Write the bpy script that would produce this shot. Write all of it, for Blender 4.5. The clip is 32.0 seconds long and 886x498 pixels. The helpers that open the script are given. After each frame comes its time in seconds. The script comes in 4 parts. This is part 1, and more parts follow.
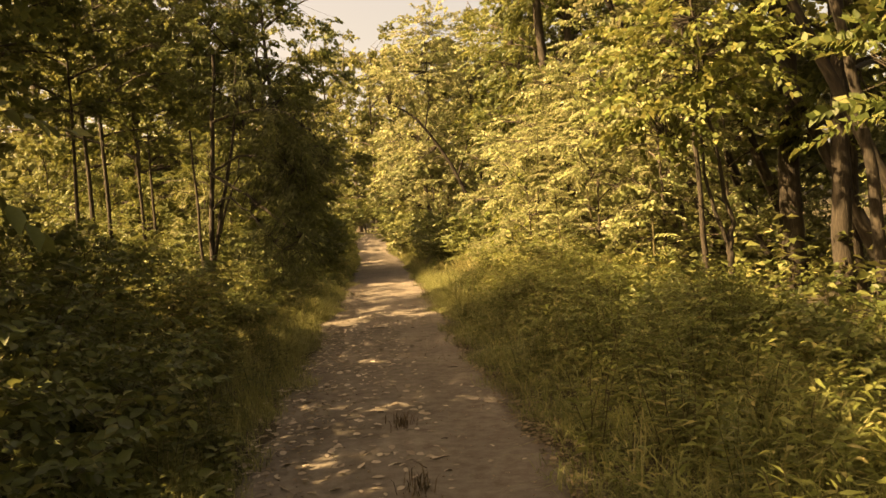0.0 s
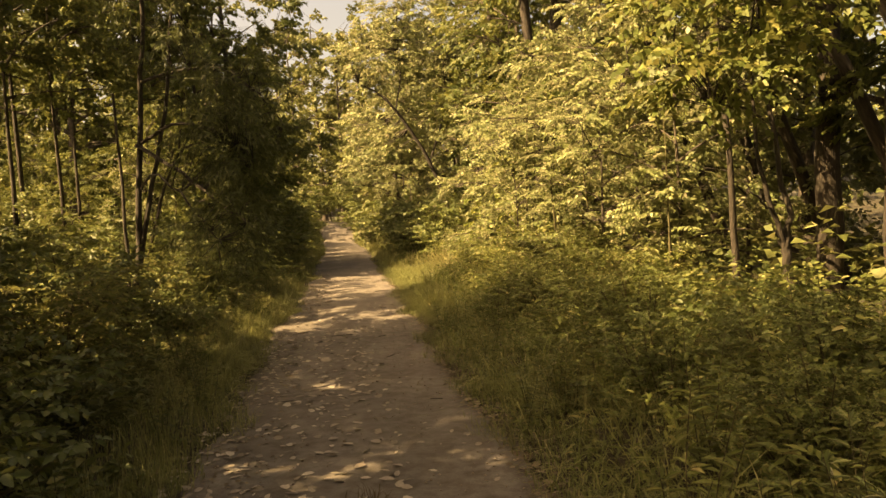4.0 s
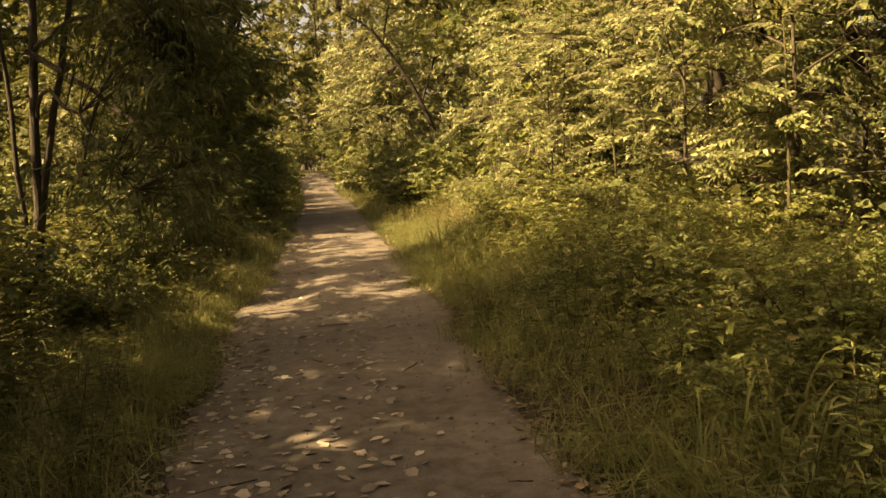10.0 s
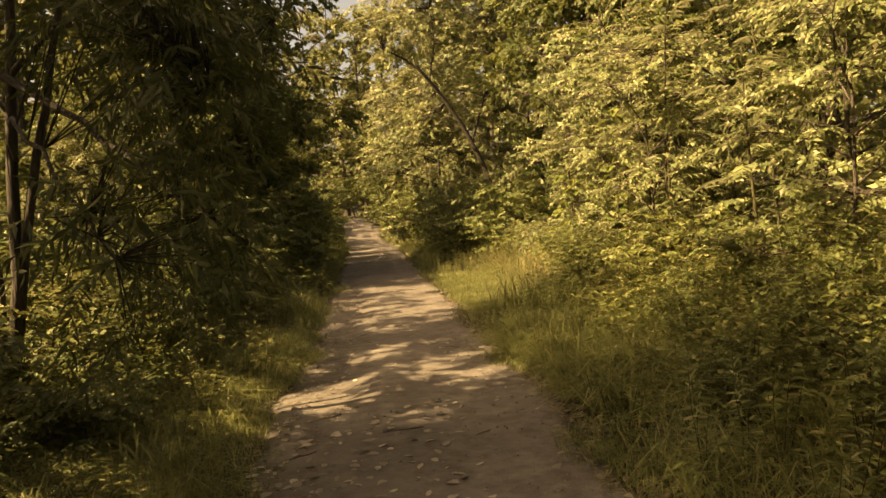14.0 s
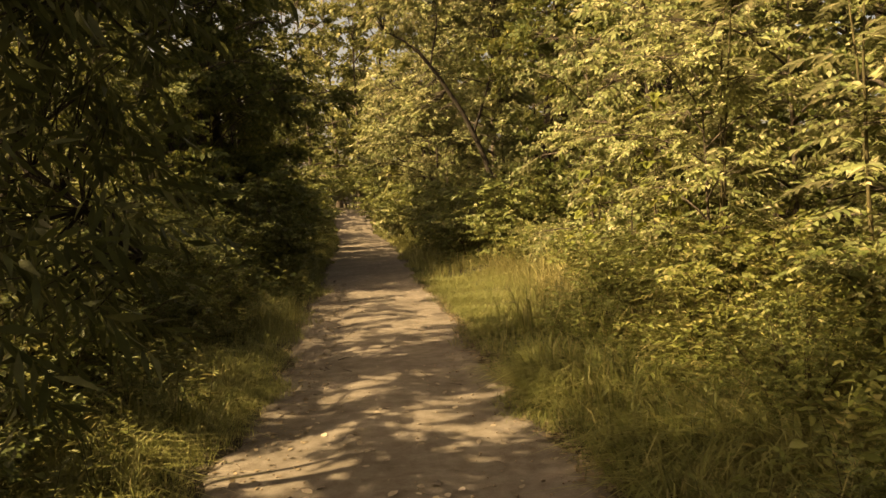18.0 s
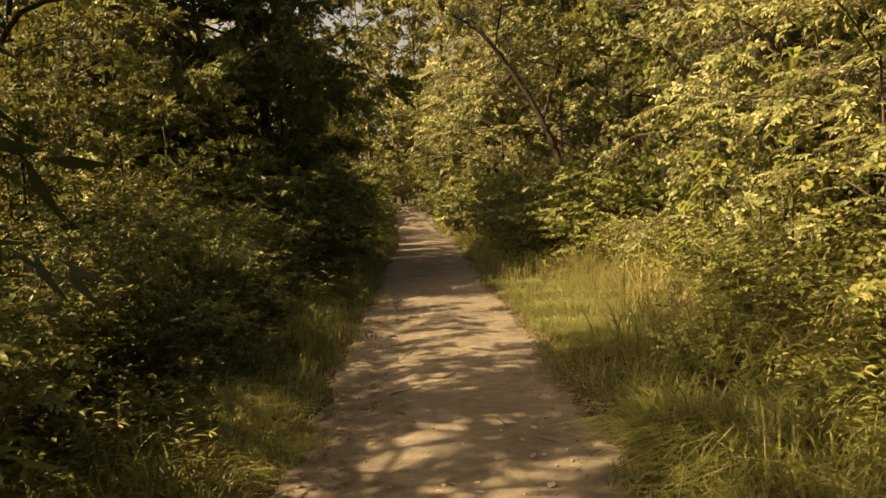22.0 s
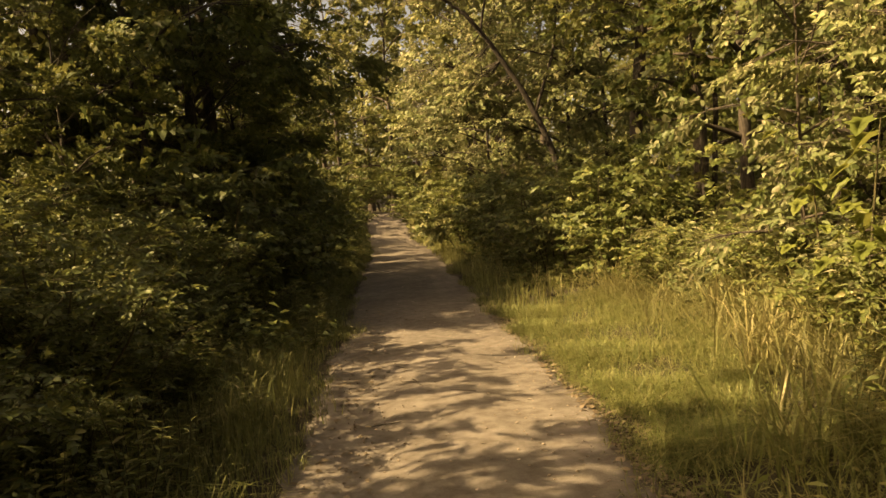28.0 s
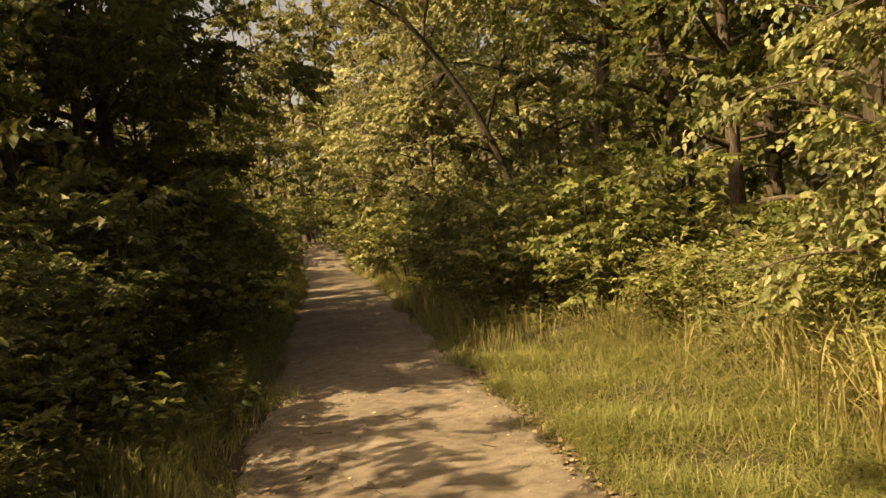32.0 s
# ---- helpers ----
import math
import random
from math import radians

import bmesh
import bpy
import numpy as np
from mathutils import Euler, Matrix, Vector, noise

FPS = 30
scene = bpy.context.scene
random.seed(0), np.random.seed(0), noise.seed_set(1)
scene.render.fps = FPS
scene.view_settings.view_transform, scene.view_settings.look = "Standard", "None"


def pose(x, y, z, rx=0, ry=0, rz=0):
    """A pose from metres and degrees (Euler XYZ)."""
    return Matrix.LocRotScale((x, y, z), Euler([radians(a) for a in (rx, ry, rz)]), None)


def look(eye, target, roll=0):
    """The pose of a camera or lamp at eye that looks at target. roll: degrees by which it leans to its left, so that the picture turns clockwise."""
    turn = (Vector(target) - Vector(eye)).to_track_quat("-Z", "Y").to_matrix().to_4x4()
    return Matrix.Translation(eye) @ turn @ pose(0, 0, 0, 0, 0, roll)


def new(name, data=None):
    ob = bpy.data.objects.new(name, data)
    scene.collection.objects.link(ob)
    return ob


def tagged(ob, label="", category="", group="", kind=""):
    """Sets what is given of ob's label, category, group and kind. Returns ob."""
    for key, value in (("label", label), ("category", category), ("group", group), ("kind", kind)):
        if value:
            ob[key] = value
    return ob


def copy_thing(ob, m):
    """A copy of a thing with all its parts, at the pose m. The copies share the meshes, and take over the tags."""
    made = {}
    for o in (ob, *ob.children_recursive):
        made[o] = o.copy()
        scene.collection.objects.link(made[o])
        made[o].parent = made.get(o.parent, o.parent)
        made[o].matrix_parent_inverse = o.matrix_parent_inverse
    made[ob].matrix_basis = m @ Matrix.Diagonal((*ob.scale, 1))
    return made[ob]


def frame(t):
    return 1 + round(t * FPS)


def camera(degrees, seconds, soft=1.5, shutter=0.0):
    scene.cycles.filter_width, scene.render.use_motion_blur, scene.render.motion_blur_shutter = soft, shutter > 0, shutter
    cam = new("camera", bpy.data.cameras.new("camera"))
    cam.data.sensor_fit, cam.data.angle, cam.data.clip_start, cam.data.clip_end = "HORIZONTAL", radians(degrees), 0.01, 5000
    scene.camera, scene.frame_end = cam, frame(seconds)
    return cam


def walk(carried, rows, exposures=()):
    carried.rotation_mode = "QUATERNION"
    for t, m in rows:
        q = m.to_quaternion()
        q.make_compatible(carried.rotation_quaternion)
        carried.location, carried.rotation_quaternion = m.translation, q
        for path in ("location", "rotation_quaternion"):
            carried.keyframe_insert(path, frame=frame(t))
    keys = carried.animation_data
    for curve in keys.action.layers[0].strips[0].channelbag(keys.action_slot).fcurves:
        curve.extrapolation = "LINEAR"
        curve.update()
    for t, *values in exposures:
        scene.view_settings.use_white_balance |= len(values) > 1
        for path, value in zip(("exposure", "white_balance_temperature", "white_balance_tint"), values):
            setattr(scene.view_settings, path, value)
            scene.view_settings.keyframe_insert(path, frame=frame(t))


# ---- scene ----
cam = camera(59.91, 32.0, soft=1.5)
PATH = [
    (0, (0.221, 1.577, 1.574), (1.038, 11.539, 1.274), -4.03),
    (0.5, (0.219, 1.834, 1.572), (1.227, 11.779, 1.285), -3.90),
    (1, (0.241, 2.099, 1.589), (1.392, 12.027, 1.255), -4.16),
    (1.5, (0.242, 2.426, 1.545), (1.528, 12.337, 1.212), -3.86),
    (2, (0.249, 2.660, 1.550), (1.542, 12.571, 1.221), -3.65),
    (2.5, (0.247, 2.859, 1.584), (1.501, 12.773, 1.236), -3.35),
    (3, (0.251, 3.137, 1.546), (1.501, 13.053, 1.225), -3.17),
    (3.5, (0.258, 3.385, 1.556), (1.506, 13.300, 1.191), -3.14),
    (5.5, (0.228, 4.423, 1.528), (1.515, 14.309, 0.750), -3.81),
    (6, (0.223, 4.665, 1.514), (1.628, 14.529, 0.659), -3.97),
    (6.5, (0.208, 4.923, 1.542), (1.741, 14.761, 0.621), -3.76),
    (7, (0.204, 5.163, 1.529), (1.821, 14.986, 0.588), -4.06),
    (7.5, (0.206, 5.440, 1.494), (1.822, 15.257, 0.493), -4.33),
    (8, (0.211, 5.679, 1.521), (1.738, 15.501, 0.429), -4.44),
    (8.5, (0.202, 5.934, 1.490), (1.646, 15.767, 0.379), -4.43),
    (9, (0.179, 6.198, 1.479), (1.614, 16.028, 0.337), -4.11),
    (9.5, (0.169, 6.450, 1.502), (1.605, 16.277, 0.331), -3.67),
    (10, (0.151, 6.702, 1.464), (1.599, 16.534, 0.353), -3.37),
    (10.5, (0.128, 6.971, 1.469), (1.524, 16.817, 0.414), -3.22),
    (11, (0.091, 7.214, 1.477), (1.412, 17.083, 0.559), -3.18),
    (11.5, (0.061, 7.457, 1.464), (1.400, 17.338, 0.705), -3.61),
    (12, (0.026, 7.683, 1.500), (1.393, 17.567, 0.839), -3.84),
    (12.5, (0.021, 7.931, 1.489), (1.394, 17.820, 0.924), -4.05),
    (13, (0.014, 8.178, 1.462), (1.281, 18.084, 0.953), -4.34),
    (13.5, (0.013, 8.402, 1.509), (1.104, 18.329, 0.992), -4.54),
    (14, (-0.002, 8.616, 1.506), (0.960, 18.556, 0.979), -4.85),
    (14.5, (0.006, 8.856, 1.515), (0.964, 18.792, 0.911), -5.17),
    (16.5, (0.075, 9.753, 1.533), (1.070, 19.670, 0.715), -3.52),
    (17, (0.060, 9.865, 1.535), (0.988, 19.796, 0.821), -3.20),
    (17.5, (0.068, 10.183, 1.527), (1.064, 20.113, 0.893), -2.61),
    (18, (0.092, 10.411, 1.544), (1.142, 20.337, 0.936), -2.87),
    (18.5, (0.122, 10.629, 1.525), (1.220, 20.550, 0.909), -3.60),
    (19, (0.141, 10.865, 1.529), (1.265, 20.778, 0.850), -4.18),
    (19.5, (0.141, 11.065, 1.542), (1.258, 20.977, 0.833), -4.60),
    (20, (0.133, 11.295, 1.514), (1.269, 21.204, 0.794), -4.74),
    (20.5, (0.125, 11.504, 1.531), (1.226, 21.418, 0.817), -4.65),
    (21, (0.123, 11.684, 1.544), (1.038, 21.618, 0.852), -4.38),
    (21.5, (0.129, 11.905, 1.511), (0.730, 21.866, 0.869), -3.82),
    (22, (0.145, 12.142, 1.509), (0.383, 22.120, 0.890), -3.64),
    (22.5, (0.144, 12.371, 1.513), (0.122, 22.353, 0.922), -4.21),
    (23, (0.109, 12.572, 1.501), (0.085, 22.553, 0.895), -5.10),
    (23.5, (0.100, 12.830, 1.535), (0.234, 22.805, 0.850), -5.75),
    (24, (0.092, 13.056, 1.534), (0.477, 23.024, 0.829), -5.34),
    (24.5, (0.075, 13.292, 1.501), (0.656, 23.253, 0.836), -4.16),
    (25, (0.067, 13.544, 1.522), (0.747, 23.501, 0.896), -3.19),
    (25.5, (0.045, 13.762, 1.505), (0.758, 23.723, 0.978), -2.97),
    (27.5, (-0.007, 14.788, 1.492), (0.682, 24.754, 1.025), -3.92),
    (28, (-0.030, 14.990, 1.481), (0.598, 24.955, 0.930), -4.18),
    (28.5, (-0.057, 15.277, 1.466), (0.566, 25.236, 0.801), -4.38),
    (29, (-0.039, 15.568, 1.466), (0.620, 25.517, 0.702), -5.00),
    (29.5, (-0.014, 15.821, 1.443), (0.714, 25.766, 0.691), -5.62),
    (30, (-0.019, 16.072, 1.414), (0.777, 26.018, 0.742), -5.66),
    (30.5, (-0.029, 16.303, 1.438), (0.851, 26.249, 0.882), -5.58),
    (31, (-0.036, 16.515, 1.425), (0.990, 26.455, 1.041), -5.57),
    (31.5, (-0.070, 16.816, 1.422), (1.208, 26.729, 1.124), -5.42),
    (32, (-0.056, 17.034, 1.440), (1.417, 26.922, 1.199), -5.50),
]
walk(cam, [(t, look(eye, target, roll)) for t, eye, target, roll in PATH],
     exposures=[(0, 1.74, 17200, 14), (6, 1.52, 14700, 11), (14, 1.3, 14300, 11), (20, 1.07, 13700, 9), (32, 1.02, 14000, 10)])

# ---- light ----
SUN_ELEVATION, SUN_AZIMUTH = radians(44), radians(259)  # azimuth clockwise from +y
world = bpy.data.worlds.new("sky")
scene.world = world
world.use_nodes = True
wn = world.node_tree.nodes
sky = wn.new("ShaderNodeTexSky")
sky.sky_type, sky.sun_disc = "NISHITA", False
sky.sun_elevation, sky.sun_rotation = SUN_ELEVATION, SUN_AZIMUTH
sky.air_density, sky.dust_density, sky.ozone_density = 0.7, 6.0, 0.6
wn["Background"].inputs[1].default_value = 0.13
haze = wn.new("ShaderNodeMix")  # warm late-summer haze
haze.data_type, haze.blend_type = "RGBA", "MULTIPLY"
haze.inputs[0].default_value, haze.inputs[7].default_value = 1.0, (1.05, 0.985, 0.95, 1)
world.node_tree.links.new(sky.outputs[0], haze.inputs[6])
world.node_tree.links.new(haze.outputs[2], wn["Background"].inputs[0])
sun_data = bpy.data.lights.new("sun", "SUN")
sun_data.energy, sun_data.angle, sun_data.color = 7.0, radians(0.55), (1.0, 0.86, 0.68)
sun = new("sun", sun_data)
to_sun = Vector((math.sin(SUN_AZIMUTH) * math.cos(SUN_ELEVATION), math.cos(SUN_AZIMUTH) * math.cos(SUN_ELEVATION), math.sin(SUN_ELEVATION)))
sun.matrix_world = look(to_sun * 60, (0, 0, 0))


# ---- materials ----
def material(name):
    mat = bpy.data.materials.new(name)
    mat.use_nodes = True
    nt = mat.node_tree
    return mat, nt.nodes, nt.links, nt.nodes["Principled BSDF"]


def ramp(nodes, stops):
    r = nodes.new("ShaderNodeValToRGB")
    while len(r.color_ramp.elements) < len(stops):
        r.color_ramp.elements.new(0.5)
    for e, (p, c) in zip(r.color_ramp.elements, stops):
        e.position, e.color = p, (*c, 1)
    return r


def noise_tex(nodes, links, scale, detail=4, rough=0.55, coord="Object"):
    tc = nodes.new("ShaderNodeTexCoord")
    n = nodes.new("ShaderNodeTexNoise")
    n.inputs["Scale"].default_value, n.inputs["Detail"].default_value, n.inputs["Roughness"].default_value = scale, detail, rough
    links.new(tc.outputs[coord], n.inputs["Vector"])
    return n


def mix_rgb(nodes, links, fac, a, b, mode="MIX"):
    m = nodes.new("ShaderNodeMix")
    m.data_type, m.blend_type = "RGBA", mode
    for sock, v in ((m.inputs[0], fac), (m.inputs[6], a), (m.inputs[7], b)):
        if hasattr(v, "links") or hasattr(v, "is_linked"):
            links.new(v, sock)
        elif isinstance(v, tuple):
            sock.default_value = (*v, 1)
        else:
            sock.default_value = v
    return m.outputs[2]


def leaf_material(name, dark, mid, light, yellow, trans=0.32, rough=0.55, gloss=0.28):
    """Leaves that differ one from another and from plant to plant, and let some light through."""
    mat, n, l, p = material(name)
    geo = n.new("ShaderNodeNewGeometry")
    r = ramp(n, [(0.0, dark), (0.5, mid), (0.84, light), (1.0, yellow)])
    l.new(geo.outputs["Random Per Island"], r.inputs[0])
    info = n.new("ShaderNodeObjectInfo")
    hs = n.new("ShaderNodeHueSaturation")
    mr = n.new("ShaderNodeMapRange")
    mr.inputs[3].default_value, mr.inputs[4].default_value = 0.75, 1.2
    l.new(info.outputs["Random"], mr.inputs[0])
    l.new(mr.outputs[0], hs.inputs["Value"])
    mr2 = n.new("ShaderNodeMapRange")
    mr2.inputs[3].default_value, mr2.inputs[4].default_value = 0.512, 0.488
    l.new(info.outputs["Random"], mr2.inputs[0])
    l.new(mr2.outputs[0], hs.inputs["Hue"])
    big = noise_tex(n, l, 1.3, 2)
    l.new(mix_rgb(n, l, 0.3, r.outputs[0], mix_rgb(n, l, big.outputs[0], dark, light)), hs.inputs["Color"])
    fine = noise_tex(n, l, 55, 2)
    col = mix_rgb(n, l, 0.35, hs.outputs[0], fine.outputs[0], "OVERLAY")
    l.new(col, p.inputs["Base Color"])
    p.inputs["Roughness"].default_value = rough
    p.inputs["Specular IOR Level"].default_value = gloss
    t = n.new("ShaderNodeBsdfTranslucent")
    l.new(mix_rgb(n, l, 0.45, col, yellow), t.inputs["Color"])
    m = n.new("ShaderNodeMixShader")
    m.inputs[0].default_value = trans
    l.new(p.outputs[0], m.inputs[1])
    l.new(t.outputs[0], m.inputs[2])
    l.new(m.outputs[0], n["Material Output"].inputs[0])
    return mat


def bark_material(name, dark, light, scale=9.0):
    mat, n, l, p = material(name)
    tc = n.new("ShaderNodeTexCoord")
    mp = n.new("ShaderNodeMapping")
    mp.inputs["Scale"].default_value = (1, 1, 0.22)
    l.new(tc.outputs["Object"], mp.inputs[0])
    a = n.new("ShaderNodeTexNoise")
    a.inputs["Scale"].default_value, a.inputs["Detail"].default_value = scale * 5, 8
    l.new(mp.outputs[0], a.inputs["Vector"])
    b = noise_tex(n, l, 2.2, 3)
    r = ramp(n, [(0.4, dark), (0.62, light)])
    l.new(a.outputs[0], r.inputs[0])
    l.new(mix_rgb(n, l, b.outputs[0], r.outputs[0], dark), p.inputs["Base Color"])
    bump = n.new("ShaderNodeBump")
    bump.inputs["Strength"].default_value, bump.inputs["Distance"].default_value = 0.8, 0.02
    l.new(a.outputs[0], bump.inputs["Height"])
    l.new(bump.outputs[0], p.inputs["Normal"])
    p.inputs["Roughness"].default_value = 0.9
    return mat


def dirt_material(name):
    """Trodden sandy earth: fine grit, damp stains, small stones."""
    mat, n, l, p = material(name)
    a = noise_tex(n, l, 1.1, 5, 0.6)
    b = noise_tex(n, l, 9, 6, 0.65)
    c = noise_tex(n, l, 130, 3, 0.7)
    r1 = ramp(n, [(0.28, (0.114, 0.104, 0.093)), (0.55, (0.169, 0.155, 0.140)), (0.75, (0.222, 0.205, 0.186))])
    l.new(a.outputs[0], r1.inputs[0])
    r2 = ramp(n, [(0.30, (0.55, 0.52, 0.48)), (0.62, (1.0, 1.0, 1.0)), (0.8, (1.12, 1.1, 1.05))])
    l.new(b.outputs[0], r2.inputs[0])
    r3 = ramp(n, [(0.3, (0.72, 0.7, 0.68)), (0.6, (1, 1, 1)), (0.75, (1.25, 1.22, 1.18))])
    l.new(c.outputs[0], r3.inputs[0])
    col = mix_rgb(n, l, 1.0, mix_rgb(n, l, 1.0, r1.outputs[0], r2.outputs[0], "MULTIPLY"), r3.outputs[0], "MULTIPLY")
    l.new(col, p.inputs["Base Color"])
    p.inputs["Roughness"].default_value = 0.95
    p.inputs["Specular IOR Level"].default_value = 0.15
    add = n.new("ShaderNodeMath")
    add.operation = "MULTIPLY_ADD"
    add.inputs[1].default_value = 0.4
    l.new(c.outputs[0], add.inputs[0])
    l.new(b.outputs[0], add.inputs[2])
    bump = n.new("ShaderNodeBump")
    bump.inputs["Strength"].default_value, bump.inputs["Distance"].default_value = 0.5, 0.008
    l.new(add.outputs[0], bump.inputs["Height"])
    l.new(bump.outputs[0], p.inputs["Normal"])
    return mat


def soil_material(name):
    mat, n, l, p = material(name)
    a = noise_tex(n, l, 2.0, 6, 0.65)
    b = noise_tex(n, l, 40, 4, 0.7)
    r1 = ramp(n, [(0.3, (0.024, 0.020, 0.011)), (0.5, (0.052, 0.042, 0.024)), (0.7, (0.040, 0.050, 0.018))])
    l.new(a.outputs[0], r1.inputs[0])
    r2 = ramp(n, [(0.35, (0.6, 0.6, 0.6)), (0.7, (1.3, 1.25, 1.1))])
    l.new(b.outputs[0], r2.inputs[0])
    l.new(mix_rgb(n, l, 1.0, r1.outputs[0], r2.outputs[0], "MULTIPLY"), p.inputs["Base Color"])
    bump = n.new("ShaderNodeBump")
    bump.inputs["Strength"].default_value, bump.inputs["Distance"].default_value = 1.0, 0.03
    l.new(b.outputs[0], bump.inputs["Height"])
    l.new(bump.outputs[0], p.inputs["Normal"])
    p.inputs["Roughness"].default_value = 1.0
    return mat


LEAF_TREE = leaf_material("tree_leaf", (0.032, 0.052, 0.014), (0.072, 0.102, 0.028), (0.128, 0.156, 0.050), (0.28, 0.26, 0.10))
# Lighter, yellower leaf tone: sunlight on the foliage is put into the colour.
LEAF_LIT = leaf_material("sunlit_leaf_tone", (0.060, 0.090, 0.032), (0.140, 0.178, 0.067), (0.24, 0.262, 0.125), (0.44, 0.395, 0.26), 0.32)
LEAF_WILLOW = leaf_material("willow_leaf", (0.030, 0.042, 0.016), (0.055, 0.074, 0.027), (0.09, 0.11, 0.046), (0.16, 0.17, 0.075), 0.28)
LEAF_SHRUB = leaf_material("shrub_leaf", (0.042, 0.062, 0.020), (0.088, 0.118, 0.036), (0.15, 0.18, 0.06), (0.26, 0.25, 0.10), 0.30, 0.5, 0.35)
LEAF_WEED = leaf_material("weed_leaf", (0.050, 0.072, 0.020), (0.10, 0.128, 0.036), (0.17, 0.188, 0.066), (0.32, 0.28, 0.13), 0.32)
LEAF_FAR = leaf_material("far_leaf", (0.05, 0.068, 0.022), (0.10, 0.12, 0.04), (0.165, 0.18, 0.07), (0.28, 0.26, 0.12), 0.3)
LEAF_BROAD = leaf_material("broad_lobed_leaf", (0.075, 0.105, 0.026), (0.13, 0.165, 0.042), (0.19, 0.21, 0.062), (0.30, 0.28, 0.09), 0.38, 0.5, 0.3)
GRASS = leaf_material("grass_blade", (0.07, 0.095, 0.030), (0.14, 0.172, 0.058), (0.23, 0.24, 0.10), (0.41, 0.365, 0.20), 0.38, 0.55, 0.25)
STRAW = leaf_material("straw_grass", (0.10, 0.105, 0.04), (0.19, 0.185, 0.075), (0.29, 0.265, 0.125), (0.42, 0.37, 0.20), 0.32, 0.6, 0.3)
DEAD_LEAF = leaf_material("dead_leaf", (0.10, 0.08, 0.062), (0.30, 0.25, 0.205), (0.46, 0.40, 0.335), (0.60, 0.53, 0.45), 0.12, 0.65, 0.4)
LITTER = leaf_material("brown_leaf_litter", (0.07, 0.05, 0.032), (0.15, 0.115, 0.08), (0.24, 0.19, 0.135), (0.38, 0.31, 0.23), 0.08, 0.75, 0.25)
BARK_DARK = bark_material("dark_bark", (0.018, 0.014, 0.010), (0.07, 0.055, 0.04))
BARK_GREY = bark_material("grey_brown_bark", (0.03, 0.024, 0.018), (0.14, 0.11, 0.082))
STEM = bark_material("green_brown_stem", (0.05, 0.045, 0.02), (0.12, 0.10, 0.045))
DIRT = dirt_material("sandy_dirt")
SOIL = soil_material("forest_soil")
STONE = bark_material("small_stone", (0.14, 0.11, 0.085), (0.36, 0.30, 0.24), 4)


# ---- shape helpers ----
def fast_mesh(name, V, F, mat, smooth=False):
    """A mesh from arrays: V of points, F of faces with the same count of corners."""
    V, F = np.ascontiguousarray(V, dtype=np.float32), np.ascontiguousarray(F, dtype=np.int32)
    me = bpy.data.meshes.new(name)
    m, k = F.shape
    me.vertices.add(len(V))
    me.vertices.foreach_set("co", V.ravel())
    me.loops.add(m * k)
    me.loops.foreach_set("vertex_index", F.ravel())
    me.polygons.add(m)
    me.polygons.foreach_set("loop_start", np.arange(m, dtype=np.int32) * k)
    if smooth:
        me.polygons.foreach_set("use_smooth", np.ones(m, dtype=bool))
    me.update(calc_edges=True)
    me.materials.append(mat)
    return me


def put(name, me, parent=None, label=""):
    ob = new(name, me)
    ob.parent = parent
    if label:
        tagged(ob, label)
    return ob


def unit(v):
    return v / np.maximum(np.linalg.norm(v, axis=-1, keepdims=True), 1e-9)


def leaf_arrays(base, axis, normal, length, width, shape="diamond", droop=0.12, fold=0.22):
    """Folded leaf blades: 'diamond' has two faces, 'oval' two broader ones with a rounded outline."""
    axis = unit(axis)
    side = unit(np.cross(axis, normal))
    up = np.cross(side, axis)
    L, W = np.asarray(length)[:, None], np.asarray(width)[:, None]
    N = len(base)
    if shape == "diamond":
        pts = [base, base + axis * L * 0.42 + side * W * 0.5 + up * W * fold, base + axis * L - up * L * droop,
               base + axis * L * 0.42 - side * W * 0.5 + up * W * fold]
        V = np.stack(pts, 1).reshape(-1, 3)
        F = np.arange(N)[:, None] * 4 + np.array([[0, 1, 2, 3]])
    else:
        pts = [base, base + axis * L * 0.22 + side * W * 0.40 + up * W * fold * 0.8, base + axis * L * 0.58 + side * W * 0.46 + up * (W * fold - L * droop * 0.3),
               base + axis * L - up * L * droop, base + axis * L * 0.58 - side * W * 0.46 + up * (W * fold - L * droop * 0.3), base + axis * L * 0.22 - side * W * 0.40 + up * W * fold * 0.8]
        V = np.stack(pts, 1).reshape(-1, 3)
        F = (np.arange(N)[:, None] * 6 + np.array([[0, 1, 2, 3, 0, 3, 4, 5]])).reshape(-1, 4)
    return V, F


def tube_arrays(line, radii, sides=6):
    """A tapered tube along a line of points."""
    line, radii = np.asarray(line, float), np.asarray(radii, float)
    d = unit(np.gradient(line, axis=0))
    ref = np.where(np.abs(d[:, 2:3]) > 0.9, np.array([[1.0, 0, 0]]), np.array([[0, 0, 1.0]]))
    a = unit(np.cross(d, ref))
    b = np.cross(d, a)
    ang = np.arange(sides) * 2 * math.pi / sides
    V = (line[:, None] + radii[:, None, None] * (np.cos(ang)[None, :, None] * a[:, None] + np.sin(ang)[None, :, None] * b[:, None])).reshape(-1, 3)
    F = []
    for i in range(len(line) - 1):
        for j in range(sides):
            k = (j + 1) % sides
            F.append((i * sides + j, i * sides + k, (i + 1) * sides + k, (i + 1) * sides + j))
    return V, np.array(F)


